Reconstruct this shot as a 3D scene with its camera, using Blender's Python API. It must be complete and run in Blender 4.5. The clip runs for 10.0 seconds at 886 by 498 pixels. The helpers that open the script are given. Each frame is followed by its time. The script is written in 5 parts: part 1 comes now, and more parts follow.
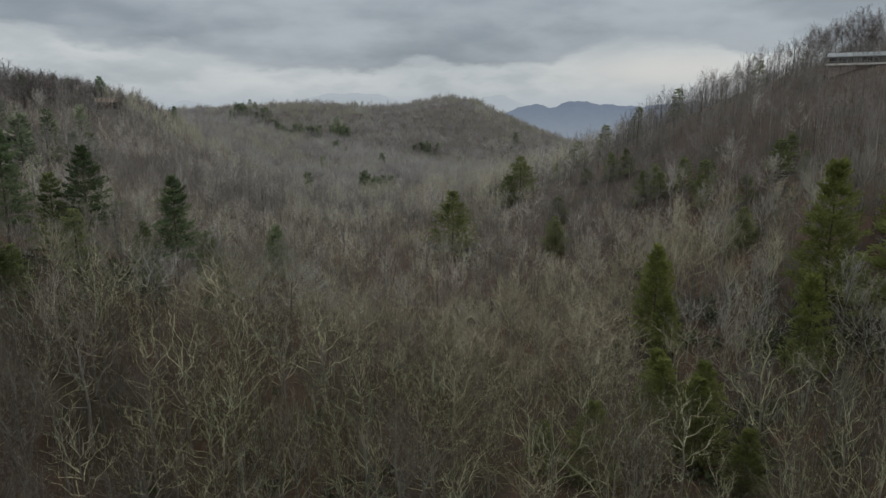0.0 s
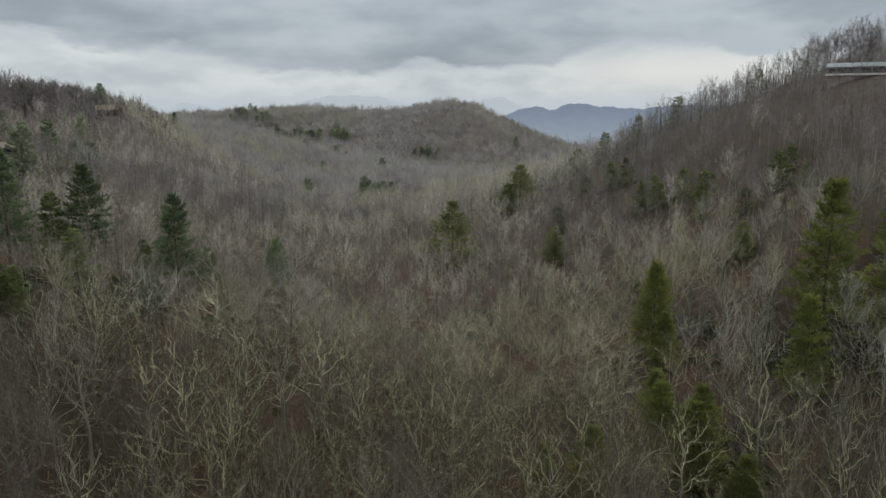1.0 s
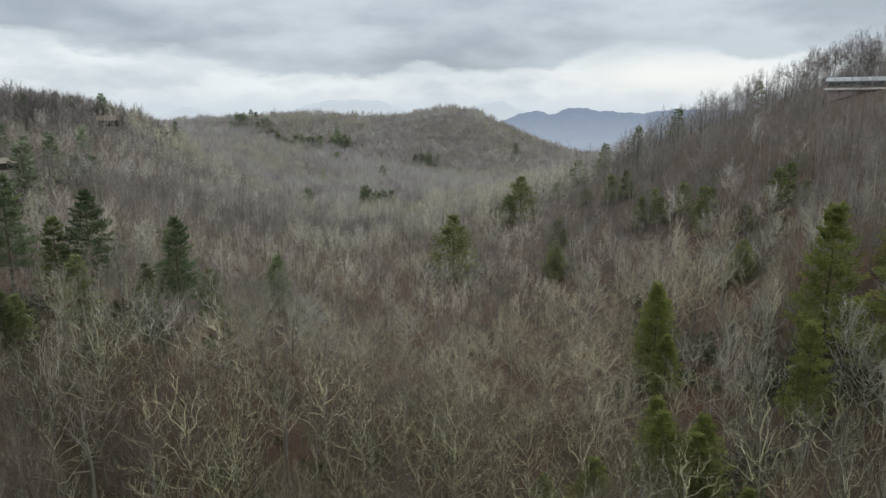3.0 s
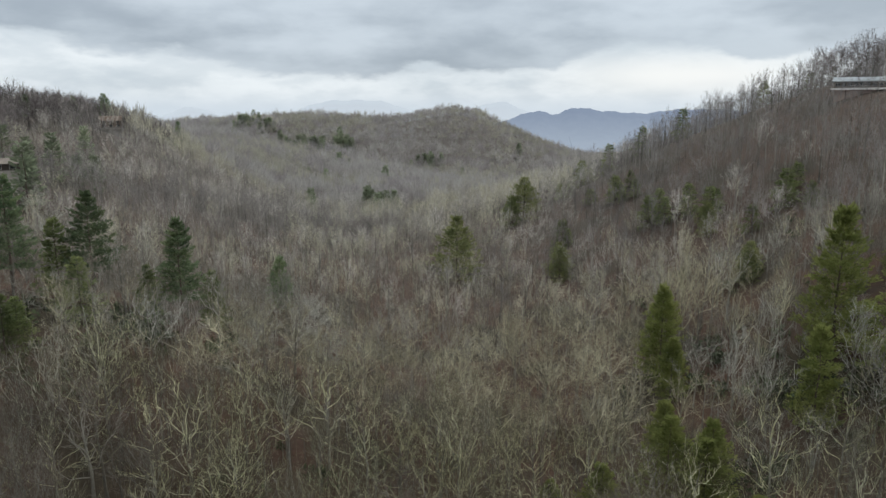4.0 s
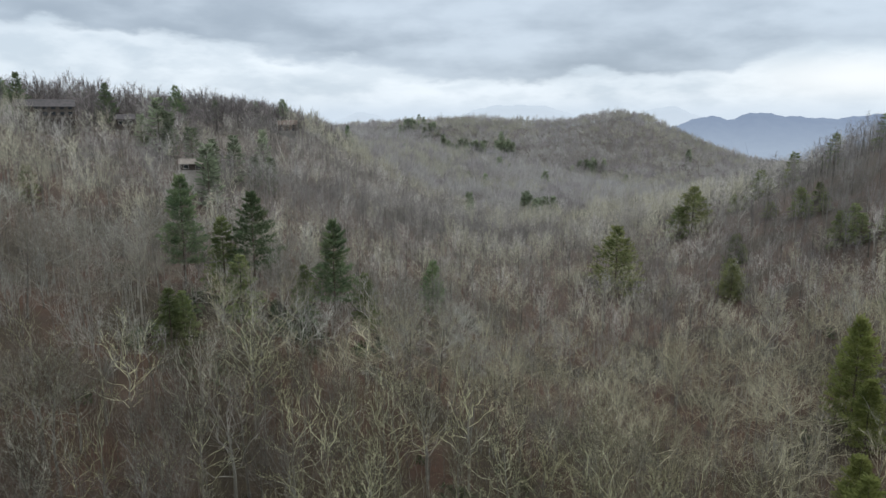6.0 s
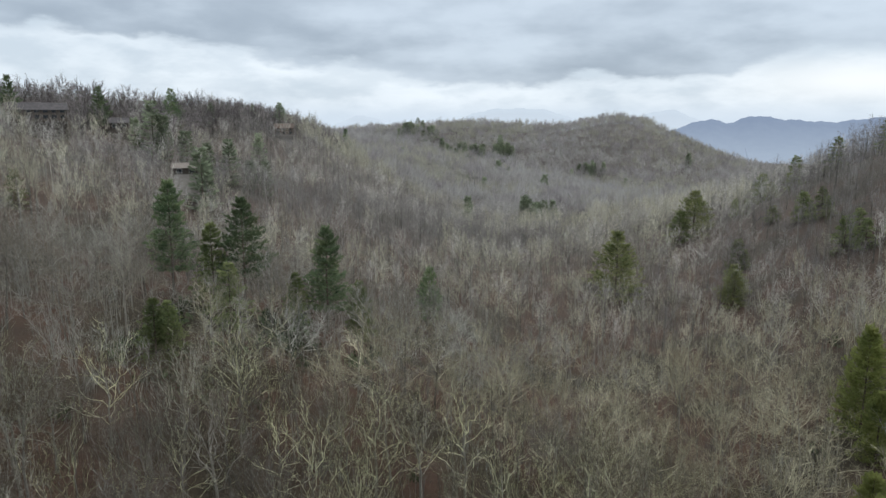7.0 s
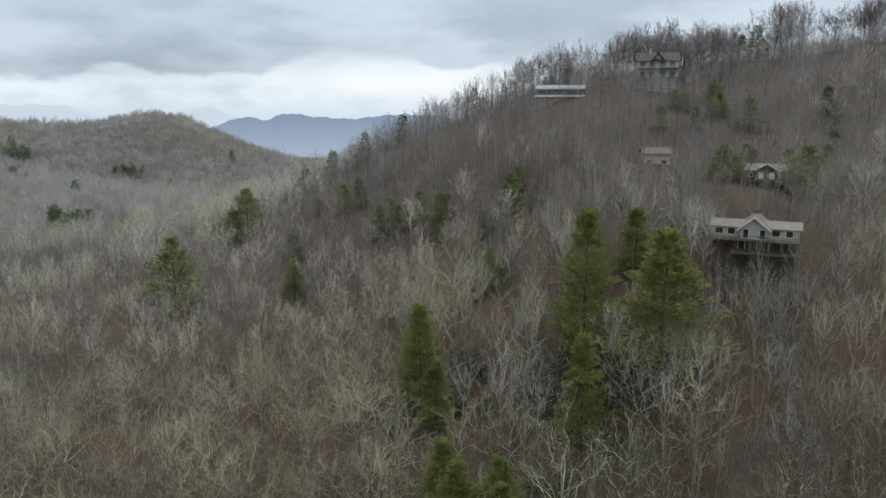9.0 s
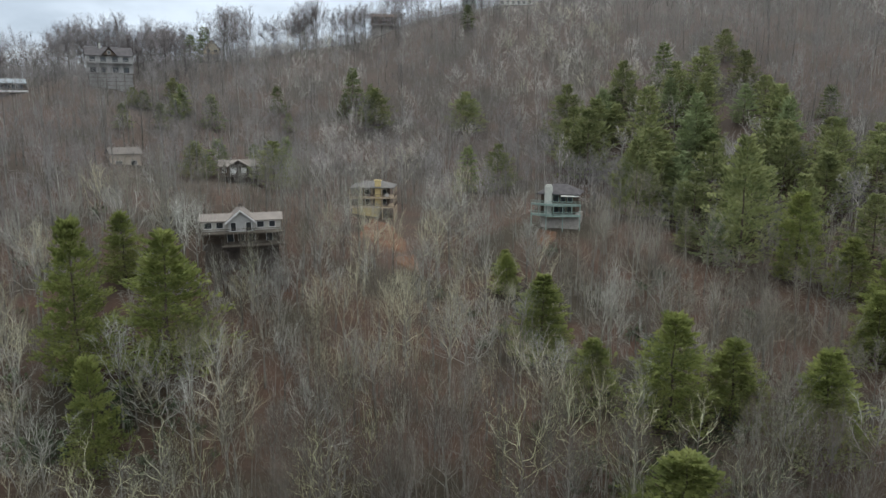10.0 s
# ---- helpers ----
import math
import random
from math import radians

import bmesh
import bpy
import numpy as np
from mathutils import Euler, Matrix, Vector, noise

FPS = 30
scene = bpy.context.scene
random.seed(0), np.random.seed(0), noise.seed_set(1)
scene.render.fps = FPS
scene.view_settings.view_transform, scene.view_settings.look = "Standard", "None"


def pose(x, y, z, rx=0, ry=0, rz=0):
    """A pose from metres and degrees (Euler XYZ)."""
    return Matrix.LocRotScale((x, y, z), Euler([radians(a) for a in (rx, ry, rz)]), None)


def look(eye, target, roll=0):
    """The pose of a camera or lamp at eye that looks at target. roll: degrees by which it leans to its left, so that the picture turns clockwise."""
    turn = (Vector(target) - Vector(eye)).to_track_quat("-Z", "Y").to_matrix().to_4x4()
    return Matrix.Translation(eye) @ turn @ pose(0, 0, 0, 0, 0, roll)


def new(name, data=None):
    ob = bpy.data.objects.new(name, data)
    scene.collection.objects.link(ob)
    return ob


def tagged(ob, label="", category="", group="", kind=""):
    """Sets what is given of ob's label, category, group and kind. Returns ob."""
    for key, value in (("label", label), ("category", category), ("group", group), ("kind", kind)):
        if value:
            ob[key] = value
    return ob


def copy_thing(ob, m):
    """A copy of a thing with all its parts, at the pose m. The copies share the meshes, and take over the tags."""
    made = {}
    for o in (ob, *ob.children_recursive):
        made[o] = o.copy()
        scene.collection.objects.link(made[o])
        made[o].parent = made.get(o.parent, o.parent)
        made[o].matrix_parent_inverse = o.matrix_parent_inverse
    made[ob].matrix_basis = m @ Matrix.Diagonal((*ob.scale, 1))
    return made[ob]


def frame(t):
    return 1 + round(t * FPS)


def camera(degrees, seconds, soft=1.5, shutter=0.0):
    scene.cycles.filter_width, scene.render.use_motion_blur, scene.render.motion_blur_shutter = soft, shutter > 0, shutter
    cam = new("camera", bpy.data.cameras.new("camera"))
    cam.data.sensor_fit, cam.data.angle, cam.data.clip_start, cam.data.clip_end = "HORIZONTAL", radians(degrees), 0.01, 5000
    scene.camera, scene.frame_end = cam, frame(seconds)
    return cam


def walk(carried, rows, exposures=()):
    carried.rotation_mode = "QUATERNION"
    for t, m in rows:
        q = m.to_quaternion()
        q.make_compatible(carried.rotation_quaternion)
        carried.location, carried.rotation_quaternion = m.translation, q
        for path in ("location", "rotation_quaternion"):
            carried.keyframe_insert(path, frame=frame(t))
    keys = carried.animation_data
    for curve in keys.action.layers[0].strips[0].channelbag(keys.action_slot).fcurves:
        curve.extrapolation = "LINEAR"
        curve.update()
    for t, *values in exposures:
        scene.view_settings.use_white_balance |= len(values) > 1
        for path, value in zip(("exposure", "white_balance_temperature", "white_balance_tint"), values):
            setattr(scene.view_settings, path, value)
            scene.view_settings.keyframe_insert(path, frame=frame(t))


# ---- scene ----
cam = camera(64.70, 10.0, soft=1.45)
PATH = [
    (0, 0.01, -0.01, 100.00, 78.29, 0.31),
    (0.5, 0.10, 0.12, 101.64, 78.36, 0.30),
    (1, 0.19, 0.24, 103.47, 78.42, 0.33),
    (1.5, 0.36, 0.26, 105.17, 78.44, 0.38),
    (2, 0.27, 0.20, 106.62, 78.58, 0.35),
    (2.5, 0.16, 0.34, 107.74, 78.68, 0.33),
    (4, -0.50, 2.39, 107.81, 78.72, 0.53),
    (4.1, -0.48, 2.60, 107.81, 78.75, 5.14),
    (4.2, -0.42, 2.86, 107.79, 78.78, 12.04),
    (4.3, -0.34, 3.17, 107.77, 78.83, 13.68),
    (4.4, -0.27, 3.49, 107.74, 78.83, 13.71),
    (4.5, -0.23, 3.83, 107.71, 78.85, 13.72),
    (5, -0.21, 5.48, 107.64, 78.95, 13.72),
    (5.5, -0.29, 7.37, 107.64, 79.01, 13.65),
    (7, -0.84, 14.04, 107.60, 79.38, 13.53),
    (7.5, -0.90, 16.43, 107.52, 79.48, 13.54),
    (8, -0.79, 19.08, 107.35, 79.58, 12.58),
    (8.1, -0.85, 19.57, 107.34, 79.63, 5.41),
    (8.2, -0.98, 20.03, 107.35, 79.61, -3.88),
    (8.3, -1.14, 20.47, 107.37, 79.41, -13.54),
    (8.4, -1.29, 20.90, 107.41, 79.24, -21.71),
    (8.5, -1.41, 21.31, 107.46, 79.17, -22.62),
    (9, -1.65, 23.33, 107.74, 79.17, -22.46),
    (9.5, -1.73, 24.60, 107.63, 79.29, -24.69),
    (9.6, -1.92, 24.96, 107.63, 79.38, -31.88),
    (9.7, -2.27, 25.41, 107.60, 79.41, -41.68),
    (9.8, -2.74, 25.91, 107.54, 79.25, -51.09),
    (9.9, -3.31, 26.46, 107.46, 79.19, -60.79),
    (10, -3.92, 27.02, 107.35, 79.12, -64.52),
]
EXPOSURES = [(0.0, -0.54, 6900, 10), (0.5, -0.42, 6900, 10), (1.0, -0.28, 6900, 10), (2.5, 0.03, 6850, 10), (4.0, 0.08, 6760, 10), (4.6, 0.1, 6560, 10), (5.5, 0.16, 6500, 10), (8.0, 0.18, 6500, 10), (8.4, 0.14, 6500, 10), (9.4, 0.16, 6500, 10), (10.0, 0.45, 6500, 10)]
walk(cam, [(t, pose(x, y, z, rx, 0.0, rz)) for t, x, y, z, rx, rz in PATH], EXPOSURES)

# light: an overcast sky with a brighter break above the far hills, and a faint wide sun behind the clouds
world = bpy.data.worlds.new("overcast")
world.use_nodes = True
scene.world = world
wt = world.node_tree
wt.nodes.clear()


def wnode(kind, **kw):
    n = wt.nodes.new(kind)
    for k, v in kw.items():
        n.inputs[k].default_value = v
    return n


def wmath(op, a, b=None, c=None, clamp=False):
    n = wt.nodes.new("ShaderNodeMath")
    n.operation, n.use_clamp = op, clamp
    for i, v in enumerate((a, b, c)):
        if v is None:
            continue
        if isinstance(v, (int, float)):
            n.inputs[i].default_value = v
        else:
            wt.links.new(v, n.inputs[i])
    return n.outputs[0]


def wstep(v, lo, hi):
    n = wt.nodes.new("ShaderNodeMapRange")
    n.interpolation_type = "SMOOTHSTEP"
    n.inputs[1].default_value, n.inputs[2].default_value = lo, hi
    wt.links.new(v, n.inputs[0])
    return n.outputs[0]


def wmix(fac, a, b):
    n = wt.nodes.new("ShaderNodeMix")
    n.data_type = "RGBA"
    for sock, v in ((n.inputs[0], fac), (n.inputs[6], a), (n.inputs[7], b)):
        if isinstance(v, tuple):
            sock.default_value = (*v, 1)
        elif isinstance(v, float):
            sock.default_value = v
        else:
            wt.links.new(v, sock)
    return n.outputs[2]


def wnoise(scale, stretch, detail=6.0, rough=0.55, shift=0.0):
    m = wt.nodes.new("ShaderNodeMapping")
    m.inputs["Scale"].default_value = stretch
    m.inputs["Location"].default_value = (shift, shift * 0.7, shift * 0.3)
    wt.links.new(coord.outputs["Generated"], m.inputs[0])
    n = wnode("ShaderNodeTexNoise", Scale=scale, Detail=detail, Roughness=rough)
    wt.links.new(m.outputs[0], n.inputs["Vector"])
    return n.outputs["Fac"]


coord = wt.nodes.new("ShaderNodeTexCoord")
sep = wt.nodes.new("ShaderNodeSeparateXYZ")
wt.links.new(coord.outputs["Generated"], sep.inputs[0])
up = sep.outputs[2]
big = wnoise(2.8, (1, 1, 4), 2.0, 0.45, 3.1)
fine = wnoise(5.0, (1, 1, 3.6), 5.0, 0.5, 7.7)
wisp = wnoise(13.0, (1, 1, 2.6), 5.0, 0.52, 1.9)
# the dark deck's ragged lower edge stands higher or lower round the horizon (degrees from +y, sine of its height)
EDGE = [(-48, 0.095), (-41, 0.103), (-36, 0.097), (-31, 0.09), (-27, 0.082), (-23, 0.069), (-19.5, 0.067), (-15.5, 0.054), (-12, 0.049), (-6, 0.05), (-1, 0.046),
        (4, 0.052), (8, 0.056), (12, 0.07), (17, 0.077), (23, 0.07)]
az = wmath("MULTIPLY", wmath("ARCTAN2", sep.outputs[0], sep.outputs[1]), 57.2958)
turn = wt.nodes.new("ShaderNodeMapRange")
turn.inputs[1].default_value, turn.inputs[2].default_value = -48, 24
wt.links.new(az, turn.inputs[0])
ramp = wt.nodes.new("ShaderNodeValToRGB")
ramp.color_ramp.interpolation = "B_SPLINE"
while len(ramp.color_ramp.elements) < len(EDGE):
    ramp.color_ramp.elements.new(0.5)
for e, (a, h) in zip(ramp.color_ramp.elements, EDGE):
    e.position, e.color = (a + 48) / 72, (h / 0.12,) * 3 + (1,)
wt.links.new(turn.outputs[0], ramp.inputs[0])
lift = wmath("ADD", wmath("MULTIPLY", wmath("SUBTRACT", fine, 0.5), 0.055), wmath("MULTIPLY", wmath("SUBTRACT", wisp, 0.5), 0.06))
edge = wmath("ADD", wmath("SUBTRACT", up, wmath("MULTIPLY", ramp.outputs[0], 0.12)), lift)
deck = wstep(edge, -0.005, 0.010)
shade = wmath("ADD", wmath("MULTIPLY", big, 0.5), wmath("ADD", wmath("MULTIPLY", fine, 0.32), wmath("MULTIPLY", wisp, 0.18)))
# darkest just above its edge
tone = wmath("ADD", wmath("MULTIPLY", wstep(shade, 0.40, 0.60), 0.8), wmath("MULTIPLY", wstep(edge, 0.0, 0.075), 0.3), clamp=True)
dark = wmix(tone, (0.345, 0.415, 0.50), (0.575, 0.665, 0.765))
# the break in the cloud is brightest to the right of the far hill
glare = wmath("MULTIPLY", wstep(wmath("ABSOLUTE", wmath("SUBTRACT", az, 18.0)), 14.0, 1.0), wstep(wmath("ABSOLUTE", wmath("SUBTRACT", up, 0.045)), 0.04, 0.0))
light = wmix(wmath("ADD", wmath("MULTIPLY", wstep(wisp, 0.36, 0.64), 0.6), wmath("MULTIPLY", wstep(fine, 0.42, 0.62), 0.4)), (0.57, 0.66, 0.75), (0.80, 0.88, 0.955))
light = wmix(glare, light, (0.87, 0.915, 0.95))
cloud = wmix(deck, light, dark)
# the deck grows lighter overhead, where it is thin
cloud = wmix(wstep(up, 0.14, 0.7), cloud, (1.27, 1.31, 1.34))
# thick haze low down
cloud = wmix(wstep(up, 0.03, -0.01), cloud, (0.62, 0.72, 0.83))
sky = wt.nodes.new("ShaderNodeTexSky")
sky.sky_type, sky.sun_disc = "NISHITA", False
sky.sun_elevation, sky.sun_rotation = radians(36), radians(70)
clear = wt.nodes.new("ShaderNodeVectorMath")
clear.operation = "SCALE"
clear.inputs["Scale"].default_value = 0.1
wt.links.new(sky.outputs[0], clear.inputs[0])
over = wmix(0.93, clear.outputs[0], cloud)
bg = wnode("ShaderNodeBackground", Strength=1.0)
wt.links.new(over, bg.inputs[0])
wo = wt.nodes.new("ShaderNodeOutputWorld")
wt.links.new(bg.outputs[0], wo.inputs[0])

sun = new("sun", bpy.data.lights.new("sun", "SUN"))
sun.data.energy, sun.data.angle, sun.data.color = 1.1, radians(30), (1.0, 0.975, 0.93)
sun.matrix_world = look((260, 80, 560), (-60, 0, 90))


# ---- materials ----
def material(name, stops, scale, rough=0.9, fine_scale=None, fine_amount=0.25, bump=0.0, bump_scale=8.0, per="object", spread=0.25, metal=0.0, trans=0.0, crown_tone=0.42):
    """A mottled surface: colours along a noise of the given size in the world, finer grain over it, and a lighter or darker tone for each piece."""
    m = bpy.data.materials.new(name)
    m.use_nodes = True
    nt = m.node_tree
    n, l = nt.nodes, nt.links
    bsdf = n["Principled BSDF"]
    bsdf.inputs["Roughness"].default_value, bsdf.inputs["Metallic"].default_value = rough, metal
    bsdf.inputs["Specular IOR Level"].default_value = 0.2
    geo = n.new("ShaderNodeNewGeometry")
    a = n.new("ShaderNodeTexNoise")
    a.inputs["Scale"].default_value, a.inputs["Detail"].default_value = scale, 3.0
    l.new(geo.outputs["Position"], a.inputs["Vector"])
    ramp = n.new("ShaderNodeValToRGB")
    ramp.color_ramp.elements[0].position, ramp.color_ramp.elements[1].position = 0.32, 0.68
    ramp.color_ramp.elements[0].color, ramp.color_ramp.elements[1].color = (*stops[0], 1), (*stops[-1], 1)
    for i, c in enumerate(stops[1:-1]):
        e = ramp.color_ramp.elements.new(0.32 + 0.36 * (i + 1) / (len(stops) - 1))
        e.color = (*c, 1)
    l.new(a.outputs["Fac"], ramp.inputs[0])
    b = n.new("ShaderNodeTexNoise")
    b.inputs["Scale"].default_value, b.inputs["Detail"].default_value = fine_scale or scale * 12, 4.0
    l.new(geo.outputs["Position"], b.inputs["Vector"])
    if per == "object":
        r = n.new("ShaderNodeObjectInfo").outputs["Random"]
    else:
        r = geo.outputs["Random Per Island"]
    val = n.new("ShaderNodeMath")
    val.operation = "MULTIPLY_ADD"
    val.inputs[1].default_value, val.inputs[2].default_value = 2 * spread, 1.0 - spread
    l.new(r, val.inputs[0])
    grain = n.new("ShaderNodeMath")
    grain.operation = "MULTIPLY_ADD"
    grain.inputs[1].default_value, grain.inputs[2].default_value = 2 * fine_amount, 1.0 - fine_amount
    l.new(b.outputs["Fac"], grain.inputs[0])
    mul = n.new("ShaderNodeMath")
    mul.operation = "MULTIPLY"
    l.new(val.outputs[0], mul.inputs[0])
    l.new(grain.outputs[0], mul.inputs[1])
    if per == "island":
        # neighbouring trees differ in tone: cells about a crown wide in plan
        flat, cells, tree = n.new("ShaderNodeVectorMath"), n.new("ShaderNodeTexVoronoi"), n.new("ShaderNodeMapRange")
        flat.operation = "MULTIPLY"
        flat.inputs[1].default_value = (1, 1, 0)
        cells.inputs["Scale"].default_value = 0.12
        tree.inputs[3].default_value, tree.inputs[4].default_value = 1.0 - crown_tone, 1.0 + crown_tone
        l.new(geo.outputs["Position"], flat.inputs[0])
        l.new(flat.outputs[0], cells.inputs["Vector"])
        l.new(cells.outputs["Color"], tree.inputs[0])
        both_tones = n.new("ShaderNodeMath")
        both_tones.operation = "MULTIPLY"
        l.new(mul.outputs[0], both_tones.inputs[0])
        l.new(tree.outputs[0], both_tones.inputs[1])
        mul = both_tones
    hsv = n.new("ShaderNodeHueSaturation")
    l.new(ramp.outputs[0], hsv.inputs["Color"])
    l.new(mul.outputs[0], hsv.inputs["Value"])
    l.new(hsv.outputs[0], bsdf.inputs["Base Color"])
    if trans:
        thin, both = n.new("ShaderNodeBsdfTranslucent"), n.new("ShaderNodeMixShader")
        both.inputs[0].default_value = trans
        l.new(hsv.outputs[0], thin.inputs["Color"])
        l.new(bsdf.outputs[0], both.inputs[1])
        l.new(thin.outputs[0], both.inputs[2])
        l.new(both.outputs[0], n["Material Output"].inputs["Surface"])
    if bump:
        c = n.new("ShaderNodeTexNoise")
        c.inputs["Scale"].default_value, c.inputs["Detail"].default_value = bump_scale, 5.0
        l.new(geo.outputs["Position"], c.inputs["Vector"])
        bp = n.new("ShaderNodeBump")
        bp.inputs["Strength"].default_value, bp.inputs["Distance"].default_value = bump, 0.3
        l.new(c.outputs["Fac"], bp.inputs["Height"])
        l.new(bp.outputs[0], bsdf.inputs["Normal"])
    return m


M = {}
M["litter"] = material("leaf_litter", [(0.026, 0.022, 0.015), (0.039, 0.033, 0.023), (0.048, 0.033, 0.024), (0.063, 0.039, 0.028), (0.045, 0.033, 0.025), (0.035, 0.030, 0.021)], 0.035, 0.95, 1.3, 0.4, 0.6, 0.9)
M["bark"] = material("grey_bark", [(0.128, 0.122, 0.105), (0.217, 0.215, 0.190), (0.297, 0.296, 0.262)], 0.12, 0.9, 3.0, 0.3, spread=0.3)
M["limb"] = material("lichened_limb", [(0.322, 0.321, 0.204), (0.480, 0.490, 0.320), (0.402, 0.419, 0.320)], 0.09, 0.9, 2.0, 0.3, spread=0.45)
M["twig"] = material("grey_twig", [(0.060, 0.051, 0.035), (0.093, 0.080, 0.057), (0.073, 0.064, 0.051)], 0.09, 0.9, 1.5, 0.25, spread=0.35, trans=0.45)
M["twig_brown"] = material("brown_twig", [(0.129, 0.116, 0.098), (0.191, 0.180, 0.154), (0.255, 0.251, 0.225)], 0.05, 0.9, 0.5, 0.3, spread=0.3, per="island", trans=0.45)
M["twig_grey"] = material("grey_wood", [(0.202, 0.202, 0.176), (0.296, 0.302, 0.266), (0.373, 0.384, 0.347)], 0.05, 0.9, 0.5, 0.3, spread=0.3, per="island", trans=0.45)
M["twig_moss"] = material("lichened_wood", [(0.201, 0.190, 0.135), (0.288, 0.273, 0.196), (0.338, 0.324, 0.242)], 0.05, 0.9, 0.5, 0.3, spread=0.3, per="island", trans=0.45)
# far hill: the haze of the distance is put into this pale colour
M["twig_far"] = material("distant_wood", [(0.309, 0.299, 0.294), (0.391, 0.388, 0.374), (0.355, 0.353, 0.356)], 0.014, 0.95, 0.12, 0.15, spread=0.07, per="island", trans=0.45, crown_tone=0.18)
# upper slopes: these three are paler than the near woods, with air haze painted in
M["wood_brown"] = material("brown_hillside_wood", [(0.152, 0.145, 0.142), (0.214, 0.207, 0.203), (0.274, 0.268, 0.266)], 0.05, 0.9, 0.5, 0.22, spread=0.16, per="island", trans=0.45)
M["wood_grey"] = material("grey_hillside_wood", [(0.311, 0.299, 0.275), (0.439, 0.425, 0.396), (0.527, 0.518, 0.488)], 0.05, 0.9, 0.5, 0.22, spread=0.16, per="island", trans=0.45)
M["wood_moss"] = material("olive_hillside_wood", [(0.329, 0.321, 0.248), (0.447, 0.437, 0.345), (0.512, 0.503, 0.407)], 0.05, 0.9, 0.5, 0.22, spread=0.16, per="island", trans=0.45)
M["stem"] = material("forest_stems", [(0.108, 0.100, 0.086), (0.166, 0.158, 0.140), (0.258, 0.255, 0.226)], 0.5, 0.9, 2.0, 0.3, spread=0.35, per="island")
M["limb_brown"] = material("brown_limbs", [(0.170, 0.157, 0.123), (0.234, 0.221, 0.179), (0.298, 0.291, 0.237)], 0.05, 0.9, 0.5, 0.3, spread=0.35, per="island", trans=0.45)
M["limb_grey"] = material("grey_limbs", [(0.283, 0.277, 0.253), (0.390, 0.386, 0.354), (0.485, 0.485, 0.447)], 0.05, 0.9, 0.5, 0.3, spread=0.35, per="island", trans=0.45)
M["limb_moss"] = material("lichened_limbs", [(0.336, 0.323, 0.239), (0.459, 0.443, 0.331), (0.540, 0.522, 0.404)], 0.05, 0.9, 0.5, 0.3, spread=0.35, per="island", trans=0.45)
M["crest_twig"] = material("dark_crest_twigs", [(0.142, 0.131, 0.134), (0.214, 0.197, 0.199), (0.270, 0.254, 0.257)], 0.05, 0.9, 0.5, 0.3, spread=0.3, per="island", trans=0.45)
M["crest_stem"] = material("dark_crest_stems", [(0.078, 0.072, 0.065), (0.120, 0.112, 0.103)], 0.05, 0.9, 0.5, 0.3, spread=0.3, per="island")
# haze is mixed into these two far wood colours as well
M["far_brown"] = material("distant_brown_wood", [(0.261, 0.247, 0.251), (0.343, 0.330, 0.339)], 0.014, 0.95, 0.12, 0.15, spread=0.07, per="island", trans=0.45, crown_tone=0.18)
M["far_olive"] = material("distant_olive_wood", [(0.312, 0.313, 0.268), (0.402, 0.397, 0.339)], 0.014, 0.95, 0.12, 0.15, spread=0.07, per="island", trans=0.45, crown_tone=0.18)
M["pine_bark"] = material("pine_bark", [(0.07, 0.055, 0.045), (0.13, 0.105, 0.085)], 0.5, 0.95, 4.0, 0.3)
M["needle"] = material("dark_needles", [(0.083, 0.127, 0.072), (0.132, 0.182, 0.099), (0.176, 0.22, 0.116)], 0.25, 0.75, 1.5, 0.4, spread=0.3, trans=0.5)
M["needle_fresh"] = material("yellow_green_needles", [(0.122, 0.149, 0.050), (0.191, 0.223, 0.072), (0.244, 0.272, 0.094)], 0.25, 0.75, 1.5, 0.4, spread=0.14, trans=0.5)
# haze over far conifers is part of these two lightened needle colours
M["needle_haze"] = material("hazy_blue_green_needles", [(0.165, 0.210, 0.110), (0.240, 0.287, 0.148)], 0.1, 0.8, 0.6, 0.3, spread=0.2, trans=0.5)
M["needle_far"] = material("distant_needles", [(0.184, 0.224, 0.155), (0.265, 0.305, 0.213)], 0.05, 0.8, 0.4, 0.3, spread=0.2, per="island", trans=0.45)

# ---- the land ----
# rounded hills and hollows: x, y, height, spread
HILLS = [(669, 195, 211.7, 308), (-286, 335, 28.7, 93), (255, 405, 27.0, 107), (54, 182, -63.5, 116), (-439, 1300, 30.8, 279), (-240, 1240, 26.6, 93),
         (-160, 505, -59.7, 134), (-339, -373, 34.2, 370), (45, -114, -37.6, 135), (776, 277, -75.9, 235), (496, -420, 48.1, 357),
         (335, 95, -64.2, 143), (165, 290, 27.4, 57), (492, 1500, -42.0, 225), (-238, 528, 55.7, 79), (-425, 612, 42.1, 238),
         (103, 940, -48.5, 263), (-537, 103, 56.3, 309), (428, 216, 25.6, 84), (117, 163, 43.9, 66), (434, 52, 24.2, 105),
         (-66, 148, 14.3, 39), (792, -16, -23.6, 174), (18, 1210, 74.3, 101), (136, 392, 9.3, 37), (-205, 425, 20.0, 42), (192, 84, 7.5, 26),
         (445, 317, -37.2, 53), (495, 190, -61.1, 30), (450, 386, -12.7, 81)]
WAVES = [(0.031, 0.011, 0.4, 1.3), (-0.017, 0.043, 1.9, 1.0), (0.067, -0.039, 2.7, 0.6), (0.049, 0.083, 5.1, 0.5), (0.009, -0.015, 3.3, 2.0)]


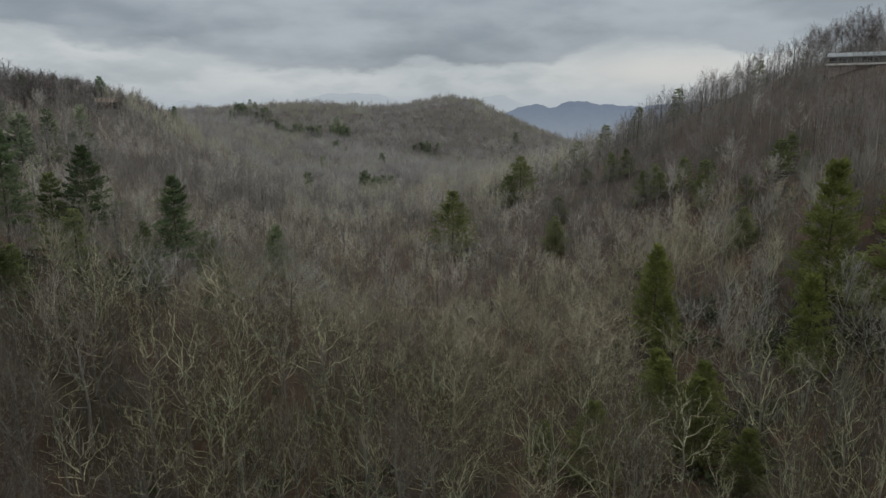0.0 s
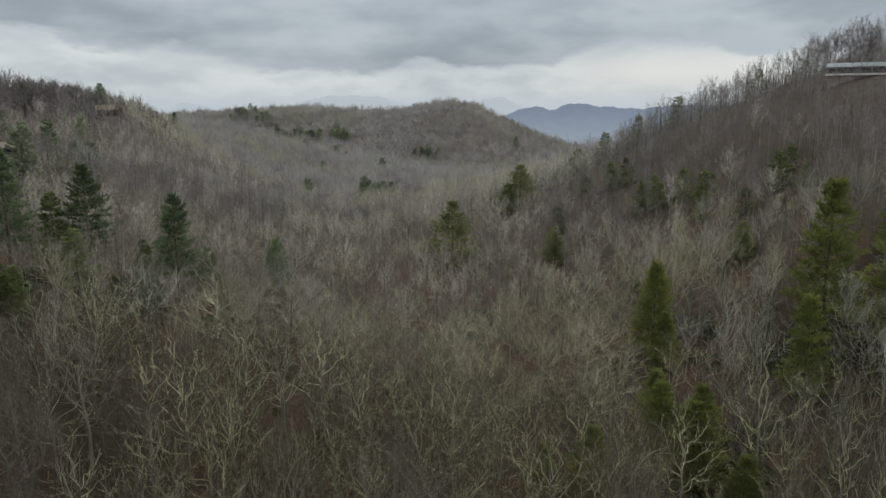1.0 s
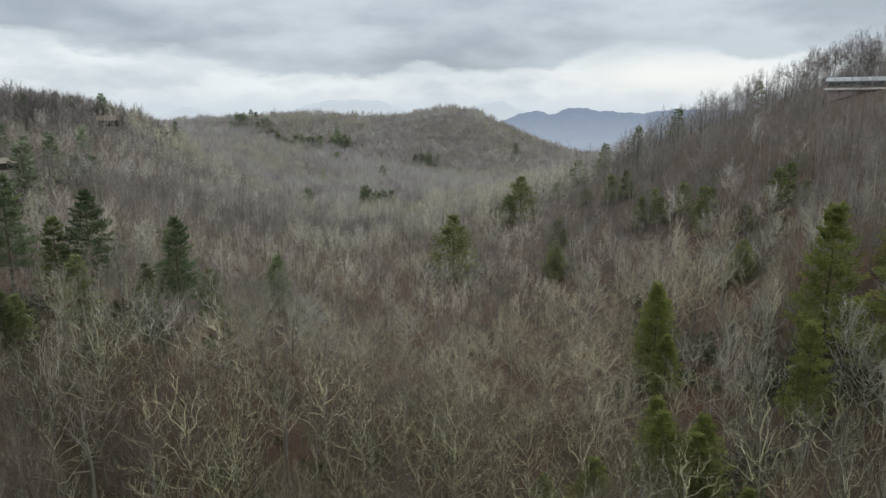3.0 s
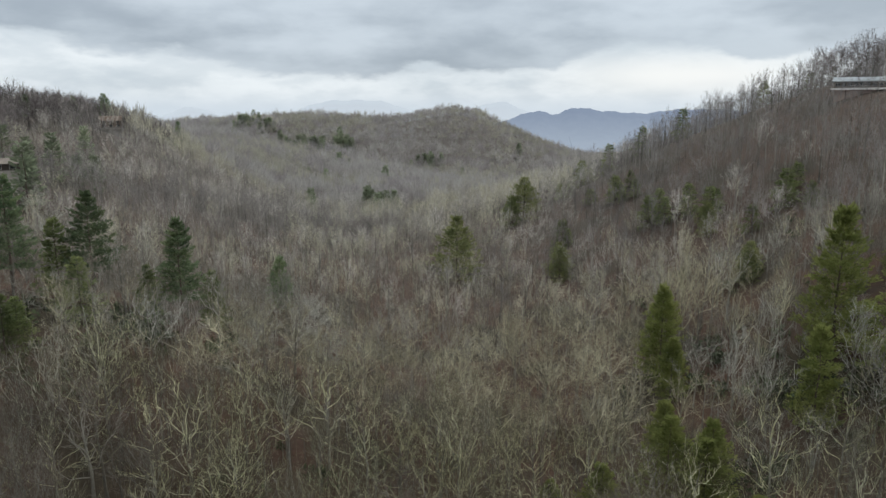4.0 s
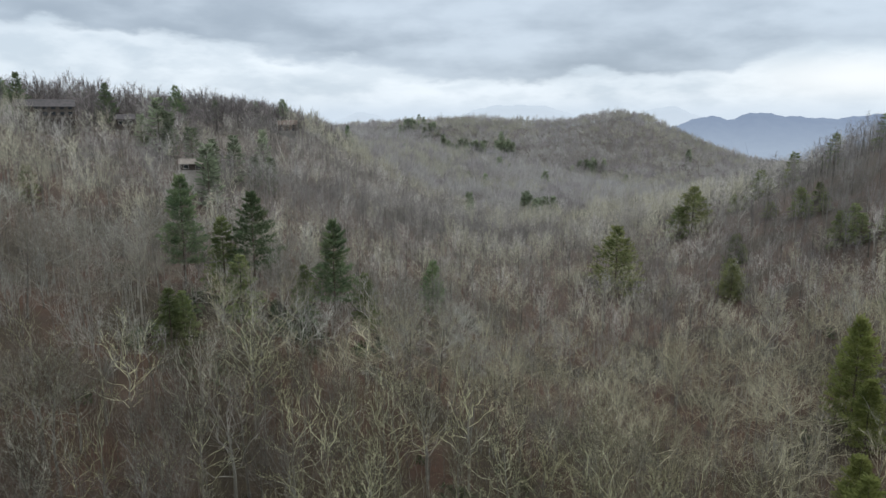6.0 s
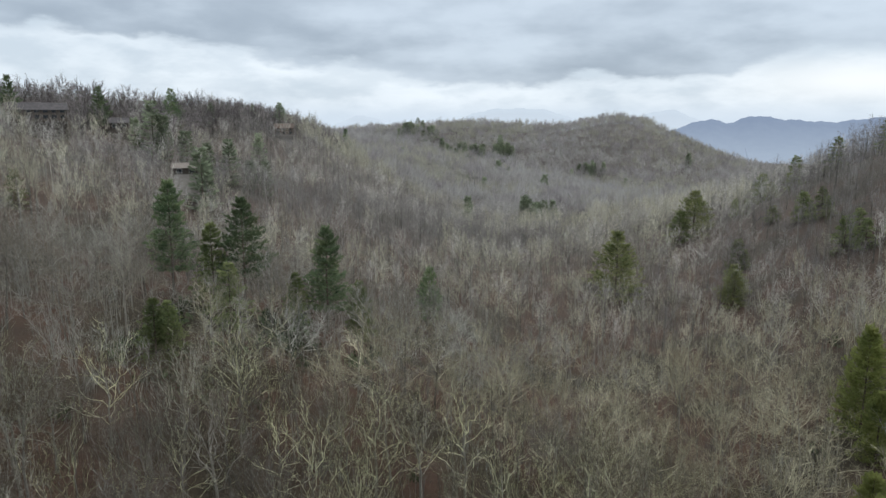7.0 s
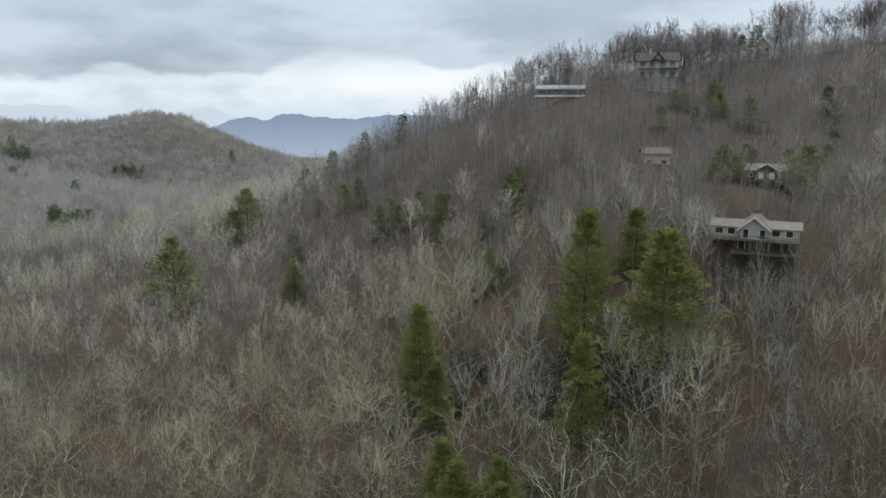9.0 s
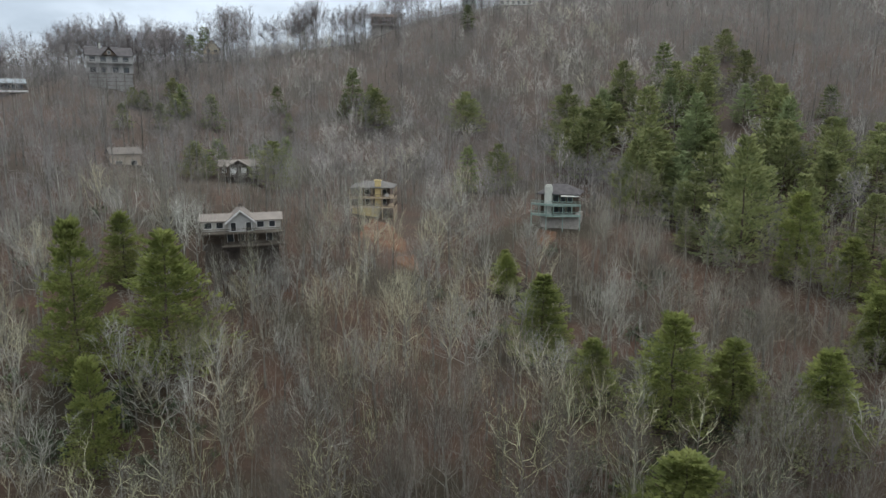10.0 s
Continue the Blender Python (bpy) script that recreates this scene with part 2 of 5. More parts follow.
def ground_at(x, y):
    """Height of the ground; the valley falls away beyond the far hill."""
    x, y = np.asarray(x, float), np.asarray(y, float)
    s = np.clip((np.hypot(x, y) - 1300) / 1300, 0, 1)
    z = 45 - 150 * s * s * (3 - 2 * s)
    for hx, hy, h, r in HILLS:
        z = z + h * np.exp(-((x - hx) ** 2 + (y - hy) ** 2) / (2 * r * r))
    for a, b, c, h in WAVES:
        z = z + h * np.sin(a * x + b * y + c + 1.3 * np.sin(b * x - a * y))
    return z


def tri_mesh(name, verts, faces, mat, smooth=False):
    """A mesh of triangles or quads from arrays."""
    me = bpy.data.meshes.new(name)
    verts, faces = np.asarray(verts, np.float32), np.asarray(faces, np.int32)
    me.vertices.add(len(verts))
    me.vertices.foreach_set("co", verts.ravel())
    k = faces.shape[1]
    me.loops.add(faces.size)
    me.loops.foreach_set("vertex_index", faces.ravel())
    me.polygons.add(len(faces))
    me.polygons.foreach_set("loop_start", np.arange(0, faces.size, k, dtype=np.int32))
    me.polygons.foreach_set("use_smooth", np.full(len(faces), smooth))
    me.materials.append(mat)
    me.update(calc_edges=True)
    return me


def spread_axis(n, s, far):
    a = math.asinh(far / s)
    return s * np.sinh(np.linspace(-a, a, n))


gx, gy = np.meshgrid(spread_axis(250, 130, 4700), spread_axis(250, 130, 4700) + 150)
idx = np.arange(250 * 250).reshape(250, 250)
quads = np.stack([idx[:-1, :-1], idx[:-1, 1:], idx[1:, 1:], idx[1:, :-1]], -1).reshape(-1, 4)
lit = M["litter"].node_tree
# distance haze painted into the litter: paler from 200 to 650 m out
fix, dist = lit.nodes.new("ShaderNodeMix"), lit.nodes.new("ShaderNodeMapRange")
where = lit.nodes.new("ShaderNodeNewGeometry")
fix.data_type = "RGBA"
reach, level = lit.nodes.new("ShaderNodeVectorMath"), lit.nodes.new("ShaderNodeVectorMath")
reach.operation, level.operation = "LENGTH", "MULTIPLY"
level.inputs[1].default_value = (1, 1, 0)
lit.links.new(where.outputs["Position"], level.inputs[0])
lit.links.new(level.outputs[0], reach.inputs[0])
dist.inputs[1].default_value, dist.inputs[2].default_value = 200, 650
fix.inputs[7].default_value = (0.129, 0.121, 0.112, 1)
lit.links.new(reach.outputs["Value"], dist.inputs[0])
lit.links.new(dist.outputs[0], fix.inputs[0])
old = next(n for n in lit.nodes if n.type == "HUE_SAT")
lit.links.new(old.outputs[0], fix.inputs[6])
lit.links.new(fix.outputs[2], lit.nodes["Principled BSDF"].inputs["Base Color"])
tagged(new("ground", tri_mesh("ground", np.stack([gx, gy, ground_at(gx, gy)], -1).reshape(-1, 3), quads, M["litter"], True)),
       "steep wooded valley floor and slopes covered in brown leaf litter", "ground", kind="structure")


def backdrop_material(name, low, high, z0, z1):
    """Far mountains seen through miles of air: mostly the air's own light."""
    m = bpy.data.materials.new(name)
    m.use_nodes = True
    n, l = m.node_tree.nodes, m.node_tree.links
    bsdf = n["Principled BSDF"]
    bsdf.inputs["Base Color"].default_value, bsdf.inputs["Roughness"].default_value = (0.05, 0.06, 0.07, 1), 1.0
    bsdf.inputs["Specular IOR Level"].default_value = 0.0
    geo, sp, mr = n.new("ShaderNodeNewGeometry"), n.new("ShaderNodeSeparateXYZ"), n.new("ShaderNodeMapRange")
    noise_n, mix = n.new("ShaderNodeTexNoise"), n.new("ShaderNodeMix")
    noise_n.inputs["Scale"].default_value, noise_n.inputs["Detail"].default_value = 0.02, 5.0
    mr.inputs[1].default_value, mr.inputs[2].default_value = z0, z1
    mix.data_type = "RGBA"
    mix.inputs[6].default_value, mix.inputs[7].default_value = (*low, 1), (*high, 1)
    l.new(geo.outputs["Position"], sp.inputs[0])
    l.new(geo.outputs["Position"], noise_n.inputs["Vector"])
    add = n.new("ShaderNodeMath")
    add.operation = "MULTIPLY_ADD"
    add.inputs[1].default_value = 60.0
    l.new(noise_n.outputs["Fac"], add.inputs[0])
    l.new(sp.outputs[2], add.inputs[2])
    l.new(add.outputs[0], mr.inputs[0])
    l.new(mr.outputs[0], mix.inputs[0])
    # haze in front of the mountains is put in as a glow of their surface
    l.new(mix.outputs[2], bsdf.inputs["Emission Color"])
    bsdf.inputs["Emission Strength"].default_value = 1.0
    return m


def mountain(name, y, x0, x1, crest, depth, mat, label):
    """A long ridge across the view whose crest height is a function of x."""
    xs = np.linspace(x0, x1, 160)
    rows = []
    for f in (-1.0, -0.72, -0.45, -0.22, -0.08, 0.0, 0.3, 1.0):
        prof = (1 - abs(f)) ** 1.3
        w = 14 * np.sin(xs * 0.021 + 5 * f) + 8 * np.sin(xs * 0.053 - 9 * f)
        rows.append(np.stack([xs + w * abs(f) * 3, np.full_like(xs, y) + f * depth, -130 + (crest(xs) + 130) * prof + w * 0.3 * prof * abs(f) * 4], -1))
    v = np.concatenate(rows)
    i = np.arange(len(v)).reshape(len(rows), 160)
    f4 = np.stack([i[:-1, :-1], i[:-1, 1:], i[1:, 1:], i[1:, :-1]], -1).reshape(-1, 4)
    tagged(new(name, tri_mesh(name, v, f4, mat, True)), label, "mountains", kind="structure")


def bump_at(x, c, h, w):
    return h * np.exp(-((x - c) / w) ** 2)


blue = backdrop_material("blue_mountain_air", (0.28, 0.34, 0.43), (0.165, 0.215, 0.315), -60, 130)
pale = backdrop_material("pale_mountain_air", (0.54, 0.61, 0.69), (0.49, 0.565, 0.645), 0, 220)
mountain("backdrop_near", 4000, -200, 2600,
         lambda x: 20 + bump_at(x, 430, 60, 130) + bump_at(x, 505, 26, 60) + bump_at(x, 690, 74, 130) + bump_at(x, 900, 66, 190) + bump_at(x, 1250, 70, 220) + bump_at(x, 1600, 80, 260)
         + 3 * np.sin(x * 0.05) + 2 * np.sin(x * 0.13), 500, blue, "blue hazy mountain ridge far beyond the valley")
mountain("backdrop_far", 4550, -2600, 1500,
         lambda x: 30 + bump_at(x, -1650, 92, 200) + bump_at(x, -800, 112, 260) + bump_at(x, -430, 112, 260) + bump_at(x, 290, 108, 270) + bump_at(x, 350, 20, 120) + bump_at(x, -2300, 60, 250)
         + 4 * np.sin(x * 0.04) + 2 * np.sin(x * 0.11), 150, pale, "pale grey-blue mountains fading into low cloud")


# ---- trees ----
class Soup:
    """Triangles of one part of a tree."""

    def __init__(self):
        self.v, self.f, self.n = [], [], 0

    def tube(self, pts, radii, sides):
        pts = np.asarray(pts, float)
        d = np.gradient(pts, axis=0)
        d /= np.linalg.norm(d, axis=1)[:, None] + 1e-9
        ref = np.where(np.abs(d[:, 2:3]) > 0.9, np.array([[1.0, 0, 0]]), np.array([[0, 0, 1.0]]))
        a = np.cross(d, ref)
        a /= np.linalg.norm(a, axis=1)[:, None]
        b = np.cross(d, a)
        ang = np.arange(sides) * 2 * math.pi / sides
        ring = pts[:, None] + np.asarray(radii)[:, None, None] * (np.cos(ang)[None, :, None] * a[:, None] + np.sin(ang)[None, :, None] * b[:, None])
        k = len(pts)
        i = self.n + np.arange(k * sides).reshape(k, sides)
        j = np.roll(i, -1, axis=1)
        self.f.append(np.stack([i[:-1], j[:-1], j[1:]], -1).reshape(-1, 3))
        self.f.append(np.stack([i[:-1], j[1:], i[1:]], -1).reshape(-1, 3))
        self.v.append(ring.reshape(-1, 3))
        self.n += k * sides

    def blade(self, p, q, w, rng):
        d = q - p
        s = np.cross(d, rng.normal(size=3))
        s *= 0.5 * w / (np.linalg.norm(s) + 1e-9)
        self.v.append(np.array([p - s, p + s, q]))
        self.f.append(np.array([[self.n, self.n + 1, self.n + 2]]))
        self.n += 3

    def ribbon(self, pts, w, rng):
        """A crooked branch: a strip that tapers to a point."""
        k = len(pts)
        d = np.gradient(pts, axis=0)
        side = np.cross(d, rng.normal(size=3))
        side *= (0.5 * w * np.linspace(1.0, 0.25, k) / (np.linalg.norm(side, axis=1) + 1e-9))[:, None]
        self.v.append(np.concatenate([pts - side, pts + side]))
        i = self.n + np.arange(k - 1)[:, None]
        self.f.append(np.concatenate([i + [0, k, k + 1], i + [0, k + 1, 1]]))
        self.n += 2 * k

    def spray(self, p, q, w, rng):
        """A flat spray of needles, wide in the middle."""
        d = q - p
        s = np.cross(d, np.array([0, 0, 1.0]) + rng.normal(0, 0.55, 3))
        s *= 0.5 * w / (np.linalg.norm(s) + 1e-9)
        m = p + d * 0.55
        self.v.append(np.array([p, m + s, q, m - s]))
        self.f.append(np.array([[self.n, self.n + 1, self.n + 2], [self.n, self.n + 2, self.n + 3]]))
        self.n += 4

    def arrays(self):
        return np.concatenate(self.v), np.concatenate(self.f)


def unit(v):
    return v / (np.linalg.norm(v) + 1e-9)


def bare_tree(seed, height, spread, fork, detail, twig_w=0.03, habit="forest", fine=1.0):
    """A leafless tree: stem, limbs that sweep up to a domed crown, branches, and fans of fine twigs near its surface.
    detail: 3 near, 2 middle, 1 far; habit: forest, pole (tall, bare-stemmed) or wide."""
    rng = np.random.default_rng(seed)
    stem, limbs, twigs = Soup(), Soup(), Soup()
    pole, wide = habit == "pole", habit == "wide"
    lean = rng.normal(0, 0.035, 2)
    r0 = (0.0075 if pole else 0.0095) * height + 0.03
    top = height * rng.uniform(0.78, 0.9)
    zs = np.linspace(-1.0, top, {3: 8, 2: 5, 1: 2}[detail])
    wob = rng.normal(0, 0.011 * height, (len(zs), 2)) * (zs[:, None] / top).clip(0)
    pts = np.stack([lean[0] * zs + wob[:, 0], lean[1] * zs + wob[:, 1], zs], -1)
    taper = (zs.clip(0) / top)
    rad = r0 * np.where(taper < fork, 1 - 0.3 * taper / fork, 0.7 * (1 - 0.9 * (taper - fork) / (1 - fork)))
    rad[0] *= 1.35
    stem.tube(pts, rad * (1.0 if detail > 1 else 1.1), {3: 6, 2: 4, 1: 3}[detail])

    def on_stem(z):
        return np.array([np.interp(z, zs, pts[:, 0]), np.interp(z, zs, pts[:, 1]), z])

    base = height * (fork + (0.10 if wide else 0.16))
    steepest = 1.5 if wide else 0.95 if pole else 1.2
    heart = on_stem(base) + np.array([0, 0, -0.25 * spread])
    n_limb = {3: 12, 2: 9, 1: 7}[detail] + (1 if wide else -2 if pole else 0)
    az = rng.uniform(0, 6.28)
    for i in range(n_limb):
        f = (i + rng.uniform(0, 0.7)) / n_limb
        az += 2.4 + rng.normal(0, 0.25)
        th = steepest * (1 - f) ** 0.75
        reach = rng.uniform(0.72, 1.08)
        tip = np.array([math.sin(th) * math.cos(az) * spread, math.sin(th) * math.sin(az) * spread, (height - base) * math.cos(th)]) * reach
        tip += on_stem(base)
        p = on_stem(top * (fork + (0.9 - fork) * f * rng.uniform(0.55, 1.0)))
        way = tip - p
        ln = np.linalg.norm(way)
        knee = p + way * (0.55, 0.55, 0.26 if not wide else 0.4) + rng.normal(0, 0.09, 3) * ln
        bends = {3: 6, 2: 4, 1: 2}[detail]
        u = np.linspace(0, 1, bends + 1)[:, None]
        lp = (1 - u) ** 2 * p + 2 * u * (1 - u) * knee + u * u * tip
        lp[1:-1] += rng.normal(0, 0.035 * ln, (bends - 1, 3))
        r1 = max(0.26 * r0, float(np.interp(p[2], zs, rad)) * 0.44)
        if detail > 1:
            limbs.tube(lp, r1 * np.linspace(1.0, 0.16, bends + 1), 4 if detail == 3 else 3)
        else:
            limbs.blade(lp[0], lp[1] + (lp[2] - lp[1]) * 0.4, r1 * 1.7, rng)
        n_b = round({3: 14, 2: 10, 1: 7}[detail] * fine)
        for j in range(n_b):
            w = 0.24 + 0.76 * ((j + rng.uniform(0, 0.9)) / n_b) ** 0.8
            k = min(bends - 1, int(w * bends))
            q = lp[k] + (lp[k + 1] - lp[k]) * (w * bends - k)
            along = unit(lp[k + 1] - lp[k])
            side = unit(np.cross(along, rng.normal(size=3)))
            bd = unit(along * 0.7 + side * rng.uniform(0.55, 1.05) + unit(q - heart) * 0.45 + np.array([0, 0, 0.12]))
            bl = (0.30 * ln * (1.15 - 0.55 * w) + 0.6) * rng.uniform(0.6, 1.3)
            m = q + bd * bl * 0.5 + rng.normal(0, 0.08, 3) * bl
            e = m + unit(bd + rng.normal(0, 0.3, 3) + np.array([0, 0, 0.25])) * bl * 0.55
            rb = r1 * (0.5 - 0.28 * w)
            if detail == 3:
                crook = np.array([q, q + (m - q) * 0.5, m, m + (e - m) * 0.5, e])
                crook[1:] += rng.normal(0, 0.04 * bl, (4, 3))
                m, e = crook[2], crook[4]
                limbs.ribbon(crook, max(twig_w * 1.4, rb * 1.6), rng)
            elif detail == 2:
                limbs.blade(q, e, max(twig_w * 2.0, rb * 2.4), rng)
            else:
                limbs.blade(q, e, twig_w * 1.05, rng)
            for t in range({3: 7, 2: 6, 1: 4}[detail]):
                v = rng.uniform(0.12, 1.0)
                a = q + (m - q) * v * 2 if v < 0.5 else m + (e - m) * (v * 2 - 1)
                td = unit(bd * 0.6 + unit(rng.normal(size=3)) * 0.85 + np.array([0, 0, 0.3]))
                tl = (bl * (0.65 if detail == 2 else 0.5) + 0.25) * rng.uniform(0.6, 1.2)
                te = a + td * tl
                twigs.blade(a, te, twig_w, rng)
                if detail == 3:
                    for z in range(2):
                        g = a + (te - a) * rng.uniform(0.2, 0.9)
                        twigs.blade(g, g + unit(td * 0.8 + unit(rng.normal(size=3)) * 0.7 + np.array([0, 0, 0.15])) * tl * rng.uniform(0.45, 0.8), twig_w * 0.7, rng)
    return stem.arrays(), limbs.arrays(), twigs.arrays()


def far_tree(seed, height, spread, twig_w, n):
    """A leafless tree far off: a stem and a dome of strokes that fan out from the heart of the crown."""
    rng = np.random.default_rng(seed)
    stem, twigs = Soup(), Soup()
    stem.tube([(0, 0, -1.0), (0.2, 0.1, height * 0.6)], [0.3, 0.16], 3)
    base, heart = height * 0.52, np.array([0.2, 0.1, height * 0.34])
    for i in range(n):
        az, c = rng.uniform(0, 6.283), rng.uniform(-0.15, 1.0)
        sn = math.sqrt(1 - c * c)
        lump = 1 + 0.16 * math.sin(3 * az + seed) + 0.1 * math.sin(5 * az + 4 * c)
        tip = np.array([sn * math.cos(az) * spread * lump, sn * math.sin(az) * spread * lump, base + c * (height - base) * (0.85 + 0.15 * lump)]) * (1, 1, rng.uniform(0.92, 1.04))
        start = heart + (tip - heart) * rng.uniform(0.35, 0.7)
        twigs.blade(start, tip, twig_w, rng)
    return stem.arrays(), twigs.arrays()


def conifer(seed, height, width, bare, step, tufts, layered, tuft):
    """A pine or hemlock: tapered trunk and tiers of boughs, each bough a flat fan of many small needle tufts."""
    rng = np.random.default_rng(seed)
    trunk, crown = Soup(), Soup()
    zs = np.linspace(-1.0, height, 6)
    wob = rng.normal(0, 0.006 * height, (6, 2))
    wob[-1] *= 0.3
    pts = np.stack([wob[:, 0], wob[:, 1], zs], -1)
    r0 = 0.012 * height + 0.05
    trunk.tube(pts, r0 * (1.02 - zs.clip(0) / height) + 0.015, 6)
    z, az = height * bare, 0.0
    while z < height - 0.25:
        f = (z - height * bare) / (height * (1 - bare))
        prof = (1 - f) ** 0.9 * (0.62 + 0.38 * min(1.0, f * 5 + 0.1))
        nb = 6 if f < 0.8 else 5
        az += 0.7
        tier = rng.uniform(0.68, 1.12)
        for b in range(nb):
            if rng.random() < 0.1:
                continue
            a = az + b * 6.283 / nb + rng.normal(0, 0.28)
            ln = width * prof * tier * rng.uniform(0.72, 1.15) + 0.3
            rise = rng.normal(0.06 + 0.5 * f * f, 0.1) if layered else rng.normal(-0.12 + 0.6 * f, 0.12)
            d = np.array([math.cos(a), math.sin(a), rise])
            side = np.array([-math.sin(a), math.cos(a), 0])
            p = np.array([np.interp(z, zs, pts[:, 0]), np.interp(z, zs, pts[:, 1]), z + rng.normal(0, 0.15)])
            crown.blade(p, p + d * ln * 0.9, 0.12, rng)
            n = max(6, int(tufts * (0.25 + 0.75 * ln / width)))
            u = rng.uniform(0.1, 1.0, n) ** 0.75
            lat = rng.uniform(-1, 1, n) * (0.26 * ln * np.sin(math.pi * np.clip(0.12 + 0.8 * u, 0, 1)) + 0.12)
            q = p + d * ln * u[:, None] + side * lat[:, None]
            q[:, 2] += (0.09 if layered else -0.2) * ln * u * u - 0.2 * np.abs(lat) + rng.normal(0, 0.07 + 0.02 * ln, n)
            way = d * rng.uniform(0.5, 1.0, (n, 1)) + side * (np.sign(lat) * rng.uniform(0.1, 0.9, n))[:, None]
            way[:, 2] += rng.uniform(-0.1, 0.55 if layered else 0.25, n)
            way /= np.linalg.norm(way, axis=1)[:, None]
            e = q + way * (tuft * rng.uniform(0.6, 1.3, n))[:, None]
            s = np.cross(way, np.array([0, 0, 1.0]) + rng.normal(0, 0.6, (n, 3)))
            s *= (0.5 * tuft * rng.uniform(0.28, 0.5, n) / (np.linalg.norm(s, axis=1) + 1e-9))[:, None]
            m = q + (e - q) * 0.6
            crown.v.append(np.stack([q, m + s, e, m - s], 1).reshape(-1, 3))
            i = crown.n + 4 * np.arange(n)[:, None]
            crown.f.append(np.concatenate([i + [0, 1, 2], i + [0, 2, 3]]))
            crown.n += 4 * n
        z += step * rng.uniform(0.7, 1.3) * (0.55 + 0.45 * (1 - f))
    tip = np.array([pts[-1, 0], pts[-1, 1], height])
    for s in range(8):
        crown.blade(tip - np.array([0, 0, 1.0]), tip + rng.normal(0, 0.16, 3), 0.2, rng)
    return trunk.arrays(), crown.arrays()


def part(name, arrays, mat, parent, label=""):
    ob = new(name, tri_mesh(name, arrays[0], arrays[1], mat))
    ob.parent = parent
    return tagged(ob, label) if label else ob


# ---- houses ----
class Blocks:
    """Boards, walls and slabs of one part of a house."""

    def __init__(self):
        self.v, self.f = [], []

    def slab(self, corners, t):
        """A flat four-cornered board of thickness t under the given top corners."""
        k = len(self.v)
        self.v += [tuple(c) for c in corners] + [(c[0], c[1], c[2] - t) for c in corners]
        self.f += [(k, k + 1, k + 2, k + 3), (k + 7, k + 6, k + 5, k + 4)]
        self.f += [(k + i, k + 4 + i, k + 4 + (i + 1) % 4, k + (i + 1) % 4) for i in range(4)]
        return self

    def box(self, x0, x1, y0, y1, z0, z1):
        return self.slab([(x0, y0, z1), (x1, y0, z1), (x1, y1, z1), (x0, y1, z1)], z1 - z0)

    def gable(self, x0, x1, y0, y1, z0, z1, along="x"):
        """The triangular top of a wall under a pitched roof."""
        k = len(self.v)
        if along == "x":
            m = (y0 + y1) / 2
            self.v += [(x0, y0, z0), (x0, y1, z0), (x0, m, z1), (x1, y0, z0), (x1, y1, z0), (x1, m, z1)]
        else:
            m = (x0 + x1) / 2
            self.v += [(x1, y0, z0), (x0, y0, z0), (m, y0, z1), (x1, y1, z0), (x0, y1, z0), (m, y1, z1)]
        self.f += [(k, k + 2, k + 1, k + 1), (k + 3, k + 4, k + 5, k + 5), (k, k + 3, k + 5, k + 2), (k + 1, k + 2, k + 5, k + 4), (k, k + 1, k + 4, k + 3)]
        return self


def hpart(name, blocks, mat, parent, label=""):
    me = bpy.data.meshes.new(name)
    me.from_pydata(blocks.v, [], [tuple(dict.fromkeys(f)) for f in blocks.f])
    me.materials.append(mat)
    me.update()
    ob = new(name, me)
    ob.parent = parent
    return tagged(ob, label) if label else ob


def house_at(name, x, y, z, rz, label, group="houses on the slopes"):
    root = new(name)
    root.matrix_basis = pose(x, y, z, 0, 0, rz)
    return tagged(root, label, "house", group)


def pitched_roof(root, x0, x1, y0, y1, z0, z1, mat, along="x", t=0.22, label=""):
    b = Blocks()
    if along == "x":
        m = (y0 + y1) / 2
        b.slab([(x0, y0, z0), (x1, y0, z0), (x1, m, z1), (x0, m, z1)], t).slab([(x0, m, z1), (x1, m, z1), (x1, y1, z0), (x0, y1, z0)], t)
    else:
        m = (x0 + x1) / 2
        b.slab([(x0, y0, z0), (m, y0, z1), (m, y1, z1), (x0, y1, z0)], t).slab([(m, y0, z1), (x1, y0, z0), (x1, y1, z0), (m, y1, z1)], t)
    return hpart("roof", b, mat, root, label)


def hip_roof(root, x0, x1, y0, y1, z0, z1, mat, inset, t=0.2, label=""):
    b = Blocks()
    a0, a1, m = x0 + inset, x1 - inset, (y0 + y1) / 2
    b.slab([(x0, y0, z0), (x1, y0, z0), (a1, m, z1), (a0, m, z1)], t).slab([(a0, m, z1), (a1, m, z1), (x1, y1, z0), (x0, y1, z0)], t)
    b.slab([(x0, y0, z0), (a0, m, z1), (a0, m + 0.01, z1), (x0, y1, z0)], t).slab([(x1, y0, z0), (x1, y1, z0), (a1, m + 0.01, z1), (a1, m, z1)], t)
    return hpart("roof", b, mat, root, label)


def window(root, x, z, w, h, y, trim="trim", name="window"):
    """A framed pane in a wall that faces local -y."""
    b = Blocks()
    f = 0.09
    b.box(x - w / 2, x + w / 2, y - 0.07, y + 0.05, z, z + f).box(x - w / 2, x + w / 2, y - 0.07, y + 0.05, z + h - f, z + h)
    b.box(x - w / 2, x - w / 2 + f, y - 0.07, y + 0.05, z + f, z + h - f).box(x + w / 2 - f, x + w / 2, y - 0.07, y + 0.05, z + f, z + h - f)
    fr = hpart(name, b, M[trim], root)
    hpart("pane", Blocks().box(x - w / 2 + f, x + w / 2 - f, y - 0.03, y + 0.03, z + f, z + h - f), M["glass"], fr, "dark window glass")
    return fr


